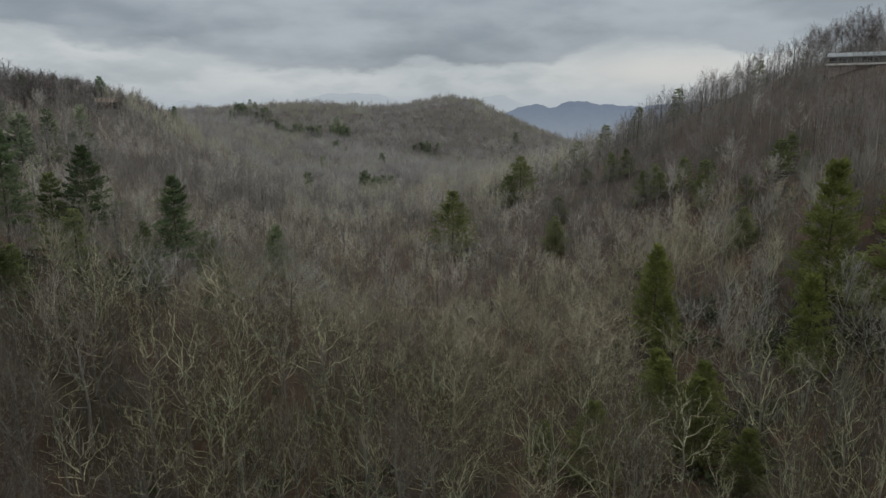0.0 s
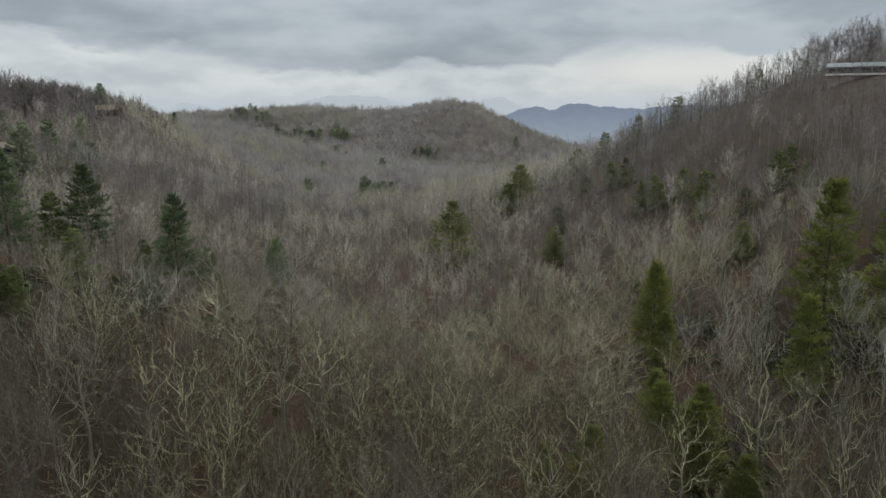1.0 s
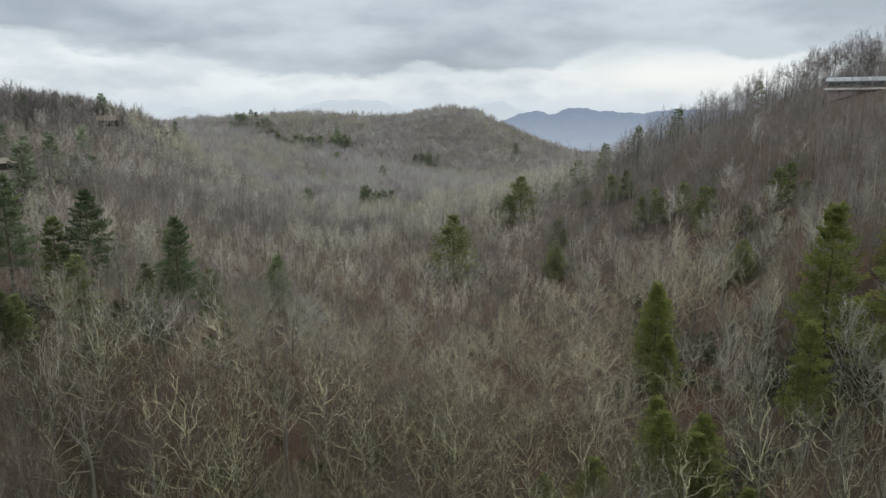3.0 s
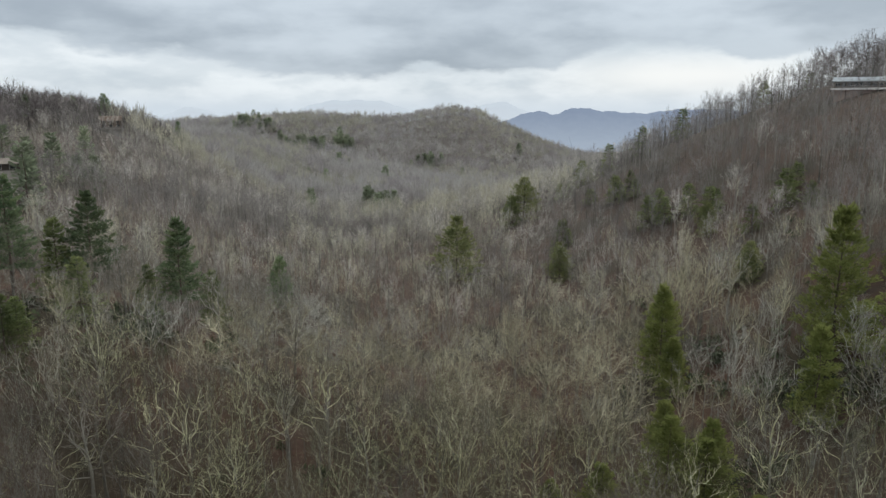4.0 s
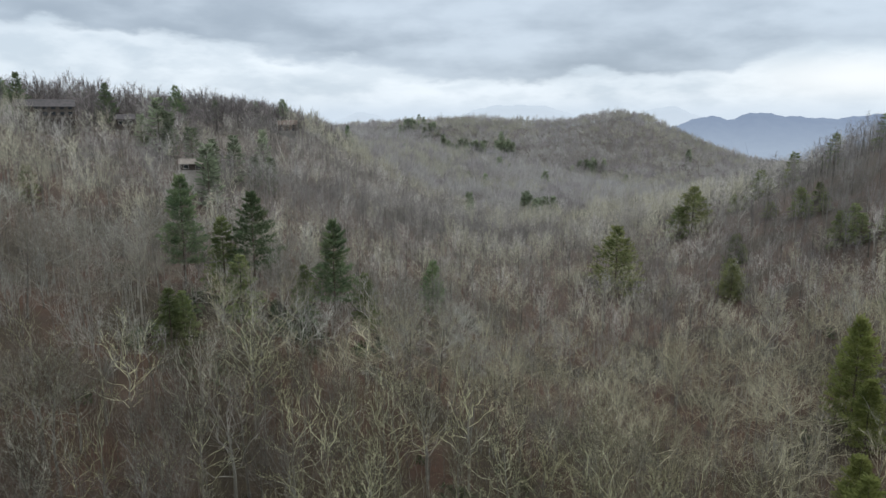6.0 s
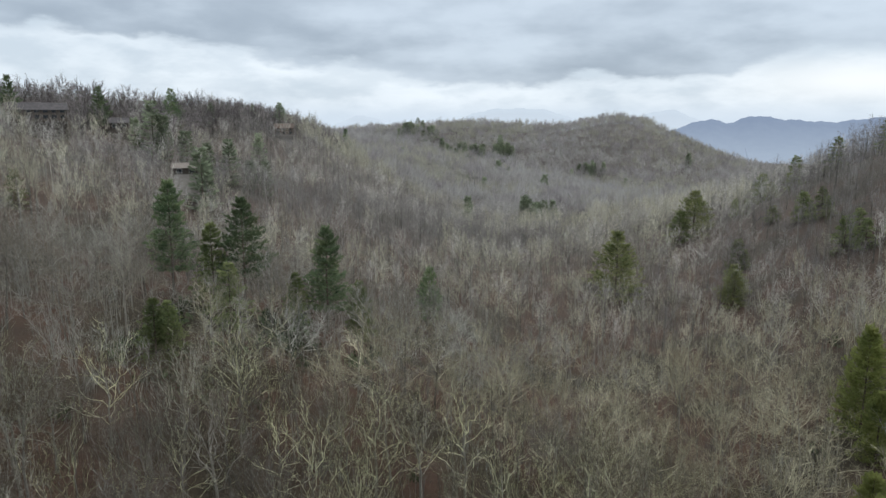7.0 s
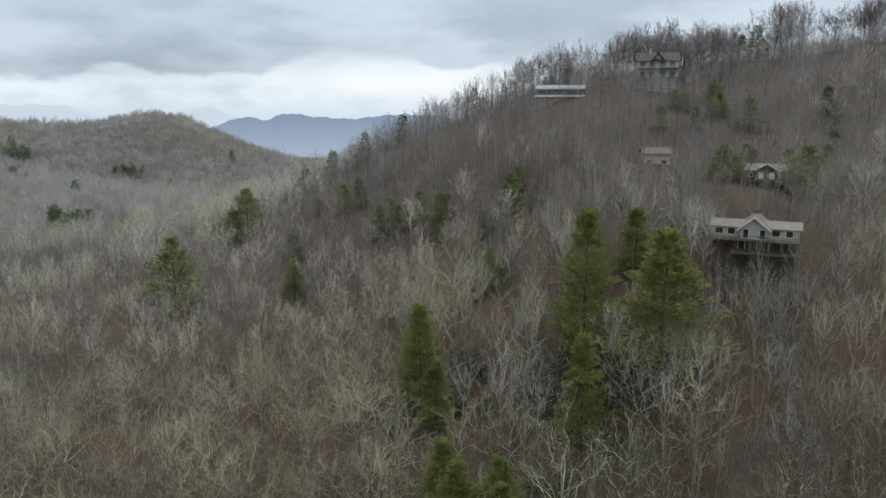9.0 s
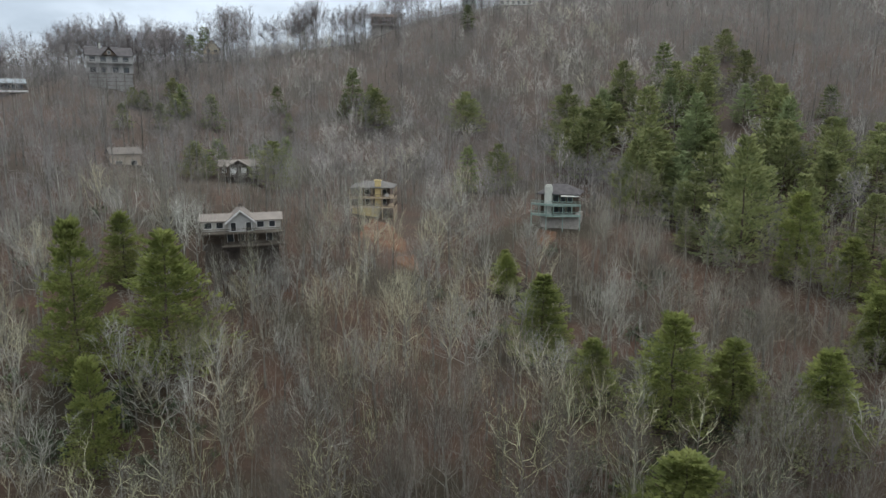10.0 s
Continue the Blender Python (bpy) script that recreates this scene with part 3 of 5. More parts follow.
def railing(root, runs, z, mat, h=1.0, gap=0.45):
    """Deck rail along plan runs (x0, y0, x1, y1): top rail, foot rail and balusters."""
    b = Blocks()
    for x0, y0, x1, y1 in runs:
        n = max(2, int(math.hypot(x1 - x0, y1 - y0) / gap))
        dx, dy = (x1 - x0), (y1 - y0)
        ln = math.hypot(dx, dy)
        px, py = -dy / ln * 0.05, dx / ln * 0.05
        for z0, z1 in ((z + h - 0.1, z + h), (z + 0.08, z + 0.16)):
            b.slab([(x0 - px, y0 - py, z1), (x1 - px, y1 - py, z1), (x1 + px, y1 + py, z1), (x0 + px, y0 + py, z1)], z1 - z0)
        for i in range(n + 1):
            u = i / n
            cx, cy = x0 + dx * u, y0 + dy * u
            b.box(cx - 0.03, cx + 0.03, cy - 0.03, cy + 0.03, z, z + h - 0.05)
    return hpart("railing", b, mat, root)


def posts(root, spots, z0, z1, mat, w=0.2, name="post"):
    for x, y in spots:
        hpart(name, Blocks().box(x - w / 2, x + w / 2, y - w / 2, y + w / 2, z0, z1), mat, root)


M["roof_grey"] = material("grey_shingles", [(0.1, 0.098, 0.092), (0.135, 0.131, 0.125)], 0.8, 0.85, 6.0, 0.25)
M["roof_light"] = material("weathered_light_shingles", [(0.129, 0.116, 0.105), (0.168, 0.153, 0.136)], 0.6, 0.85, 5.0, 0.2)
M["roof_brown"] = material("brown_shingles", [(0.091, 0.066, 0.056), (0.14, 0.105, 0.087)], 0.7, 0.85, 6.0, 0.25)
M["roof_dark"] = material("dark_slate_shingles", [(0.045, 0.043, 0.046), (0.072, 0.068, 0.07)], 0.7, 0.8, 6.0, 0.25)
M["roof_rust"] = material("rust_brown_roof", [(0.118, 0.087, 0.067), (0.142, 0.112, 0.094)], 0.4, 0.8, 4.0, 0.2)
M["roof_metal"] = material("blue_grey_metal_roof", [(0.174, 0.211, 0.229), (0.223, 0.26, 0.279)], 0.3, 0.45, 3.0, 0.12)
M["siding"] = material("cream_siding", [(0.414, 0.4, 0.359), (0.482, 0.468, 0.427)], 0.7, 0.7, 5.0, 0.12)
M["siding_grey"] = material("grey_siding", [(0.288, 0.288, 0.28), (0.368, 0.368, 0.356)], 0.6, 0.75, 5.0, 0.15)
M["siding_brown"] = material("brown_board_siding", [(0.07, 0.052, 0.042), (0.119, 0.091, 0.07)], 0.7, 0.8, 6.0, 0.2)
M["siding_tan"] = material("tan_siding", [(0.355, 0.295, 0.235), (0.436, 0.375, 0.316)], 0.7, 0.75, 5.0, 0.15)
M["ochre"] = material("ochre_wall", [(0.424, 0.335, 0.158), (0.512, 0.415, 0.219)], 0.7, 0.75, 5.0, 0.15)
M["cream_boards"] = material("cream_boards", [(0.34, 0.31, 0.22), (0.42, 0.38, 0.28)], 0.7, 0.75, 5.0, 0.15)
M["teal"] = material("faded_green_paint", [(0.216, 0.297, 0.27), (0.297, 0.387, 0.351)], 0.7, 0.7, 5.0, 0.15)
M["deck_wood"] = material("weathered_deck_wood", [(0.092, 0.080, 0.065), (0.139, 0.122, 0.101)], 1.2, 0.85, 8.0, 0.3)
M["deck_tan"] = material("tan_deck_wood", [(0.42, 0.34, 0.24), (0.54, 0.45, 0.33)], 1.2, 0.85, 8.0, 0.25)
M["trim"] = material("white_trim", [(0.68, 0.68, 0.66), (0.78, 0.78, 0.76)], 0.8, 0.6, 6.0, 0.08)
M["block"] = material("concrete_block", [(0.32, 0.30, 0.28), (0.42, 0.40, 0.37)], 0.9, 0.9, 5.0, 0.25)
M["block_red"] = material("reddish_block", [(0.33, 0.25, 0.22), (0.42, 0.33, 0.29)], 0.9, 0.9, 5.0, 0.25)
M["stone"] = material("pale_stone", [(0.40, 0.42, 0.38), (0.54, 0.55, 0.50)], 1.6, 0.9, 7.0, 0.3)
# dark boards; the same colour stands for the shade beneath the gable house
M["dark"] = material("shaded_boards", [(0.06, 0.05, 0.045), (0.09, 0.08, 0.07)], 1.0, 0.85, 6.0, 0.2)
M["glass"] = material("window_glass", [(0.02, 0.025, 0.03), (0.035, 0.04, 0.045)], 0.5, 0.08, 3.0, 0.1)
M["glass"].node_tree.nodes["Principled BSDF"].inputs["Specular IOR Level"].default_value = 0.6


def gable_house(x, y, z, rz):
    """Wide cream house with a central gable and two decks."""
    r = house_at("gable_house", x, y, z, rz, "wide cream house with light roof, central gable and two dark decks")
    hpart("lower_wall", Blocks().box(-8.3, 8.5, 0.6, 7.2, -0.44, 2.5), M["siding_brown"], r)
    # the shade below the decks is put into this box's dark colour
    hpart("foundation", Blocks().box(-8.0, 8.2, 0.8, 7.0, -12.0, -0.46), M["dark"], r, "dark shaded boarded foundation")
    hpart("upper_wall", Blocks().box(-8.6, 8.8, 0.3, 7.4, 2.52, 4.8).gable(-8.6, 8.8, 0.3, 7.4, 4.8, 5.85), M["siding"], r)
    hpart("gable_wall", Blocks().box(-2.7, 2.7, -1.3, 0.28, 2.52, 4.9).gable(-2.7, 2.7, -1.3, 8.6, 4.9, 7.0, "y"), M["siding_grey"], r)
    pitched_roof(r, -9.1, 9.3, -0.3, 8.0, 4.9, 6.1, M["roof_light"], label="weathered pale shingle roof")
    pitched_roof(r, -3.4, 3.4, -2.2, 9.2, 4.6, 7.5, M["roof_light"], "y")
    hpart("bargeboard", Blocks().slab([(-3.45, -2.27, 4.63), (0, -2.27, 7.56), (0, -2.21, 7.56), (-3.45, -2.21, 4.63)], 0.42)
          .slab([(0, -2.27, 7.56), (3.45, -2.27, 4.63), (3.45, -2.21, 4.63), (0, -2.21, 7.56)], 0.42), M["trim"], r, "white bargeboard")
    for wx in (-1.6, 1.7):
        window(r, wx, 2.6, 1.25, 2.1, -1.3, "trim", "glass_door")
    for wx, ww in ((-7.1, 1.7), (-4.6, 1.6), (4.3, 1.7), (6.9, 1.5)):
        window(r, wx, 3.1, ww, 1.5, 0.3)
    for wx in (-2.4, 0.0, 2.3, 6.2):
        window(r, wx, -0.1, 1.5, 2.0, 0.6, "trim", "glass_door")
    hpart("upper_deck", Blocks().box(-8.4, 8.9, -3.0, 0.28, 2.25, 2.48), M["deck_wood"], r)
    hpart("lower_deck", Blocks().box(-4.2, 9.6, -4.0, 0.58, -0.45, -0.2), M["deck_wood"], r)
    railing(r, [(-8.4, -3.0, 8.9, -3.0), (-8.4, -3.0, -8.4, 0.2)], 2.48, M["deck_wood"])
    railing(r, [(-4.2, -4.0, 9.6, -4.0), (-4.2, -4.0, -4.2, 0.5)], -0.2, M["deck_wood"])
    posts(r, [(-3.5, -2.9), (-0.2, -2.9), (3.2, -2.9), (6.0, -2.9), (8.8, -2.9)], -0.2, 2.25, M["deck_wood"], 0.16)
    posts(r, [(-4.1, -3.9), (-0.2, -3.9), (3.4, -3.9), (9.5, -3.9)], -9.0, -0.45, M["deck_wood"])
    hpart("vent", Blocks().box(-0.4, 0.5, 5.2, 6.1, 6.9, 8.1), M["dark"], r, "small dark roof vent")


def stilt_house(x, y, z, rz):
    """House with a grey hip roof and two wraparound decks on tall stilts."""
    r = house_at("stilt_house", x, y, z, rz, "brown and ochre house on tall stilts above bare red earth")
    hpart("wall", Blocks().box(-5.6, 4.2, 0.2, 9.0, -3.0, 2.9), M["siding_brown"], r)
    hpart("lower_wall", Blocks().box(-5.4, 1.0, 1.6, 8.8, -9.0, -3.02), M["ochre"], r, "ochre wall under the house")
    hip_roof(r, -7.2, 6.4, -2.2, 10.0, 2.9, 4.5, M["roof_grey"], 4.4, label="grey hip roof")
    hpart("skirt_wall", Blocks().box(-6.4, 1.4, -2.2, 1.58, -9.0, -3.22), M["ochre"], r, "ochre boarded skirt under the decks")
    hpart("chimney", Blocks().box(0.5, 2.3, -1.2, 0.18, -3.0, 4.9).box(0.3, 2.5, -1.4, 0.3, 4.9, 5.15), M["ochre"], r, "broad ochre chimney")
    hpart("upper_deck", Blocks().box(-7.0, 6.6, -2.9, 0.18, -0.3, 0.0).box(4.22, 6.6, 0.18, 6.0, -0.3, 0.0), M["deck_tan"], r)
    hpart("lower_deck", Blocks().box(-7.0, 6.6, -2.9, 0.18, -3.2, -2.9).box(4.22, 6.6, 0.18, 6.0, -3.2, -2.9), M["deck_tan"], r)
    runs = [(-7.0, -2.9, 6.6, -2.9), (6.6, -2.9, 6.6, 6.0), (-7.0, -2.9, -7.0, 0.1)]
    railing(r, runs, 0.0, M["siding_brown"], 0.95, 0.35)
    railing(r, runs, -2.9, M["siding_brown"], 0.95, 0.35)
    spots = [(-6.9, -2.8), (-3.6, -2.8), (-0.2, -2.8), (2.9, -2.8), (6.5, -2.8), (6.5, 1.6), (6.5, 5.9)]
    posts(r, spots, -2.9, 2.75, M["deck_tan"], 0.16)
    posts(r, spots, -13.5, -3.2, M["deck_tan"], 0.26, "stilt")
    for wx in (-4.4, -2.0, 3.2):
        window(r, wx, 0.3, 1.7, 2.0, 0.2)
        window(r, wx, -2.7, 1.6, 2.0, 0.2)
    hpart("grill", Blocks().box(3.6, 4.8, -2.2, -1.6, 0.0, 1.0), M["trim"], r, "white covered grill on the deck")


def green_house(x, y, z, rz):
    """Many-sided house with faded green decks and a pale stone chimney."""
    r = house_at("green_deck_house", x, y, z, rz, "dark-roofed house with faded green decks and pale stone chimney")
    hpart("wall", Blocks().box(-4.6, 5.2, 0.6, 9.0, -3.0, 2.8), M["siding_brown"], r)
    hpart("base_wall", Blocks().box(-4.4, 6.4, -0.4, 8.8, -15.0, -3.02), M["block"], r, "pale block base wall")
    hip_roof(r, -5.8, 6.6, -0.8, 10.2, 2.8, 5.3, M["roof_dark"], 4.6, label="dark slate hip roof")
    hpart("chimney", Blocks().box(-3.3, -1.2, -1.0, 0.58, -3.0, 4.9).box(-3.0, -1.5, -0.8, 0.4, 4.9, 5.4), M["stone"], r, "pale stone chimney")
    for nm, z0 in (("upper_deck", 0.0), ("lower_deck", -3.0)):
        b = Blocks().slab([(-7.2, -0.9, z0), (-0.2, -3.6, z0), (-0.2, 0.58, z0), (-7.2, 0.58, z0)], 0.45)
        b.slab([(-0.2, -3.6, z0), (7.0, -1.2, z0), (7.0, 0.58, z0), (-0.2, 0.58, z0)], 0.45)
        hpart(nm, b, M["teal"], r, "faded green deck")
        railing(r, [(-7.2, -0.9, -0.2, -3.6), (-0.2, -3.6, 7.0, -1.2)], z0, M["teal"], 1.0, 0.35)
    spots = [(-7.0, -0.9), (-4.7, -1.75), (-2.4, -2.6), (-0.2, -3.45), (2.3, -2.65), (4.7, -1.85), (6.9, -1.1)]
    posts(r, spots, -3.0, -0.45, M["teal"], 0.2)
    posts(r, spots[::2], -15.0, -3.45, M["teal"], 0.24, "stilt")
    for wx in (-0.2, 1.7, 3.7):
        window(r, wx, 0.3, 1.5, 2.1, 0.6, "teal")
        window(r, wx, -2.8, 1.5, 2.1, 0.6, "teal")
    hpart("awning", Blocks().slab([(1.4, -1.6, 2.3), (6.4, -1.2, 2.3), (6.4, 0.58, 2.7), (1.4, 0.58, 2.7)], 0.12), M["stone"], r, "pale awning over the deck")


def gable_cabin(x, y, z, rz):
    """Small dark cabin with a gabled porch front."""
    r = house_at("gable_cabin", x, y, z, rz, "small dark cabin with gabled porch and pale windows between pines")
    hpart("wall", Blocks().box(-6, 6, 1.5, 8, 0, 3.0).gable(-6, 6, 1.5, 8, 3.0, 4.6), M["siding_brown"], r)
    hpart("porch_wall", Blocks().box(-3, 3, -0.6, 1.48, 0, 3.0).gable(-3, 3, -0.6, 3.5, 3.0, 4.7, "y"), M["dark"], r)
    hpart("base_wall", Blocks().box(-5.8, 5.8, 1.0, 7.8, -9, -0.32), M["dark"], r)
    pitched_roof(r, -6.6, 6.6, 0.9, 8.7, 2.95, 4.85, M["roof_light"])
    pitched_roof(r, -3.7, 3.7, -1.3, 4.8, 2.8, 5.0, M["roof_light"], "y")
    for wx in (-1.6, 1.5):
        window(r, wx, 0.5, 1.6, 2.0, -0.6)
        hpart("blind", Blocks().box(wx - 0.62, wx + 0.62, -0.72, -0.66, 0.75, 2.3), M["trim"], r, "pale window blind")
    for wx in (-4.6, 4.6):
        window(r, wx, 0.9, 1.3, 1.4, 1.5)
    hpart("deck", Blocks().box(-5.5, 5.5, -2.8, 0.98, -0.3, -0.02), M["dark"], r)
    railing(r, [(-5.5, -2.8, 5.5, -2.8)], 0.0, M["dark"], 0.95, 0.5)
    posts(r, [(-5.3, -2.7), (0, -2.7), (5.3, -2.7)], -9, -0.3, M["dark"], 0.22)


def ridge_house(x, y, z, rz):
    """Three-storey house on the ridge with a central roof gable, porch posts and a lattice base."""
    r = house_at("ridge_house", x, y, z, rz, "tall grey ridge house with porch posts and weathered lattice base")
    hpart("wall", Blocks().box(-8.8, 8.8, 0.3, 10.0, -4.0, 3.8).gable(-8.8, 8.8, 0.3, 10.0, 3.8, 7.2), M["siding_grey"], r)
    hpart("base_wall", Blocks().box(-8.6, 8.6, -2.2, 9.8, -12.0, -4.02), M["siding_grey"], r, "weathered lattice base")
    pitched_roof(r, -9.4, 9.4, -0.6, 10.9, 3.7, 7.6, M["roof_dark"], label="dark grey shingle roof")
    hpart("gable_wall", Blocks().gable(-2.6, 2.6, -1.4, 4.0, 3.8, 6.8, "y"), M["siding_brown"], r)
    pitched_roof(r, -3.2, 3.2, -2.0, 5.0, 3.6, 7.3, M["roof_dark"], "y")
    hpart("porch_deck", Blocks().box(-9.6, 9.2, -2.6, 0.28, 0.4, 0.75), M["siding_grey"], r, "pale porch deck")
    hpart("lower_deck", Blocks().box(-9.6, 9.2, -2.6, 0.28, -4.0, -3.7), M["deck_wood"], r)
    railing(r, [(-9.6, -2.6, 9.2, -2.6)], 0.75, M["siding_grey"], 1.0, 0.6)
    posts(r, [(-9.2, -2.4), (-4.4, -2.4), (0.0, -2.4), (4.4, -2.4), (8.8, -2.4)], -4.0, 3.6, M["siding_grey"], 0.22)
    posts(r, [(x, -2.5) for x in (-8.6, -5.2, -1.8, 1.8, 5.2, 8.6)], -12.0, -4.0, M["deck_wood"], 0.3, "base_post")
    for k in range(4):
        hpart("lattice_rail", Blocks().box(-8.6, 8.6, -2.36, -2.24, -5.6 - 1.6 * k, -5.4 - 1.6 * k), M["deck_wood"], r)
    hpart("chimney", Blocks().box(-3.6, -2.8, 4.0, 4.9, 6.0, 9.2), M["stone"], r)
    for wx in (-6.6, -2.4, 2.2, 6.4):
        window(r, wx, 1.2, 2.2, 2.0, 0.3, "dark")
        window(r, wx, -3.3, 2.2, 2.2, 0.3, "dark")
    window(r, 0, 4.2, 1.2, 1.4, -1.4)


def long_house(x, y, z, rz):
    """Long low house on the ridge with a blue-grey roof and a white deck."""
    r = house_at("long_house", x, y, z, rz, "long low ridge house with blue-grey roof and white deck edge")
    hpart("wall", Blocks().box(-10.2, 10.2, 0.3, 8.0, 0.0, 2.9), M["siding_brown"], r)
    hpart("base_wall", Blocks().box(-9.8, 9.8, -0.6, 7.8, -9.0, -0.75), M["block_red"], r, "reddish block base wall")
    pitched_roof(r, -11.0, 11.0, -1.2, 9.4, 2.8, 4.6, M["roof_metal"], label="blue-grey metal roof")
    hpart("deck", Blocks().box(-11.2, 11.2, -2.4, 0.28, -0.7, 0.0), M["trim"], r, "white deck edge")
    railing(r, [(-11.2, -2.4, 11.2, -2.4)], 0.0, M["siding_grey"], 0.9, 0.6)
    for i in range(9):
        window(r, -8.8 + i * 2.2, 0.5, 1.9, 1.9, 0.3, "dark")
    posts(r, [(-11, -2.2), (-5.5, -2.2), (0, -2.2), (5.5, -2.2), (11, -2.2)], -9.0, -0.7, M["dark"], 0.25)


def cabin(name, label, x, y, z, rz, w, d, wall_h, roof_h, wall, roof, along="x", deck=None, base="block", trim="trim", wins=2, base_h=8.0, chimney=None):
    """A small house: walls, pitched roof, windows, and a railed deck where it has one."""
    r = house_at(name, x, y, z, rz, label)
    hpart("wall", Blocks().box(-w / 2, w / 2, 0, d, 0, wall_h).gable(-w / 2, w / 2, 0, d, wall_h, wall_h + roof_h, along), M[wall], r)
    hpart("base_wall", Blocks().box(-w / 2 + 0.15, w / 2 - 0.15, 0.15, d - 0.15, -base_h, -0.02), M[base], r)
    pitched_roof(r, -w / 2 - 0.6, w / 2 + 0.6, -0.7, d + 0.7, wall_h - 0.15, wall_h + roof_h + 0.25, M[roof], along)
    for i in range(wins):
        wx = -w / 2 + w * (i + 0.5) / wins
        window(r, wx, 0.5, min(2.0, 0.62 * w / wins), min(1.9, wall_h - 1.0), 0, trim)
        if wall_h > 4.5:
            window(r, wx, 3.2, min(2.0, 0.62 * w / wins), 1.5, 0, trim)
    if deck:
        hpart("deck", Blocks().box(-w / 2 - 0.8, w / 2 + 0.8, -2.4, -0.02, -0.3, 0.0), M[deck], r)
        railing(r, [(-w / 2 - 0.8, -2.4, w / 2 + 0.8, -2.4)], 0.0, M[deck], 0.95, 0.5)
        posts(r, [(-w / 2 - 0.6, -2.3), (0, -2.3), (w / 2 + 0.6, -2.3)], -base_h, -0.3, M[deck], 0.22)
    if chimney:
        hpart("chimney", Blocks().box(chimney - 0.5, chimney + 0.5, d * 0.4, d * 0.4 + 0.9, wall_h, wall_h + roof_h + 1.2), M["stone"], r)


CLEAR = [(119, 138, 10), (182, 141, 13), (191, 86, 12), (170, 184, 9), (158, 219, 8), (213, 289, 14), (169, 300, 15), (302, 316, 9),
         (375, 250, 11), (296, 305, 9), (366, 243, 9), (421, 182, 12), (419, 212, 7), (-233, 263, 8), (-228, 305, 8), (-161, 255, 9), (-212, 444, 10), (-150, 1285, 11), (-148, 1268, 12), (-330, 1290, 12),
         (150, 204, 7), (146, 196, 6), (163, 174, 6), (-222, 252, 7), (-152, 243, 8), (-206, 431, 7), (-221, 293, 6), (171, 131, 9), (164, 125, 10), (157, 116, 7), (181, 84, 7), (205, 278, 9), (163, 289, 8), (151, 110, 7)]

gable_house(117.5, 135.5, 79.0, -49)
stilt_house(180.5, 138.5, 82.6, -66)
green_house(189.2, 83.2, 82.4, -83)
gable_cabin(170, 182, 88.2, -52)
cabin("tan_house", "tan two-storey house half hidden by bare trees", 158, 218, 88.0, -30, 9, 8, 7.0, 1.6, "siding_tan", "roof_light", "x", None, wins=2)
ridge_house(213, 288, 128.3, -37)
long_house(169, 299, 116.5, -32)
cabin("yellow_cabin", "small yellow cabin with steep gable on the ridge", 302, 314, 140.5, -44, 7.5, 8, 2.6, 4.6, "cream_boards", "roof_brown", "y", "deck_tan", wins=2, base_h=16.0)
cabin("dark_cabin", "dark brown cabin with deck among ridge trees", 375, 247, 160.0, -60, 15, 8, 4.8, 2.0, "siding_brown", "roof_brown", "x", "siding_grey", wins=3, base_h=16.0)
cabin("white_house", "long white house among trees on the crest", 421, 180, 173.5, -66, 20, 9, 4.8, 2.6, "siding", "roof_grey", "x", "trim", wins=6, base_h=16.0)
cabin("green_cabin", "small grey-green cabin on the crest", 419, 210, 175.5, -64, 8, 7, 4.6, 2.2, "teal", "roof_grey", "x", "teal", wins=2, base_h=16.0)
cabin("brown_lodge", "long dark brown lodge below the ridge trees", -233, 261, 106.5, 42, 22, 9, 4.6, 2.6, "dark", "roof_dark", "x", "deck_wood", base="dark", wins=7, trim="deck_wood")
cabin("small_cabin", "small cabin with two white-framed windows among trees", -227, 303, 102.5, 37, 8, 7, 3.0, 2.0, "dark", "roof_dark", "x", None, base="dark", wins=2)
cabin("low_cabin", "low cabin with flat grey roof on the slope", -160, 253, 86.3, 32, 9, 7, 2.6, 1.4, "dark", "roof_light", "x", None, wins=2)
cabin("rust_roofed_cabin", "dark cabin with rust-coloured roof below the ridge pines", -211, 442, 96.5, 25, 12, 8, 4.6, 2.6, "siding_brown", "roof_rust", "x", "siding_grey", wins=3, trim="deck_wood")
cabin("distant_white_house", "distant white house near the crest of the far hill", -150, 1285, float(ground_at(-150, 1285)) + 3, 7, 11, 9, 7.0, 3.0, "siding", "roof_grey", "y", None, wins=2)
cabin("distant_grey_house", "distant pale house near the crest of the far hill", -330, 1290, float(ground_at(-330, 1290)) + 3, 14, 20, 9, 5.0, 3.0, "siding", "roof_light", "x", None, wins=4)

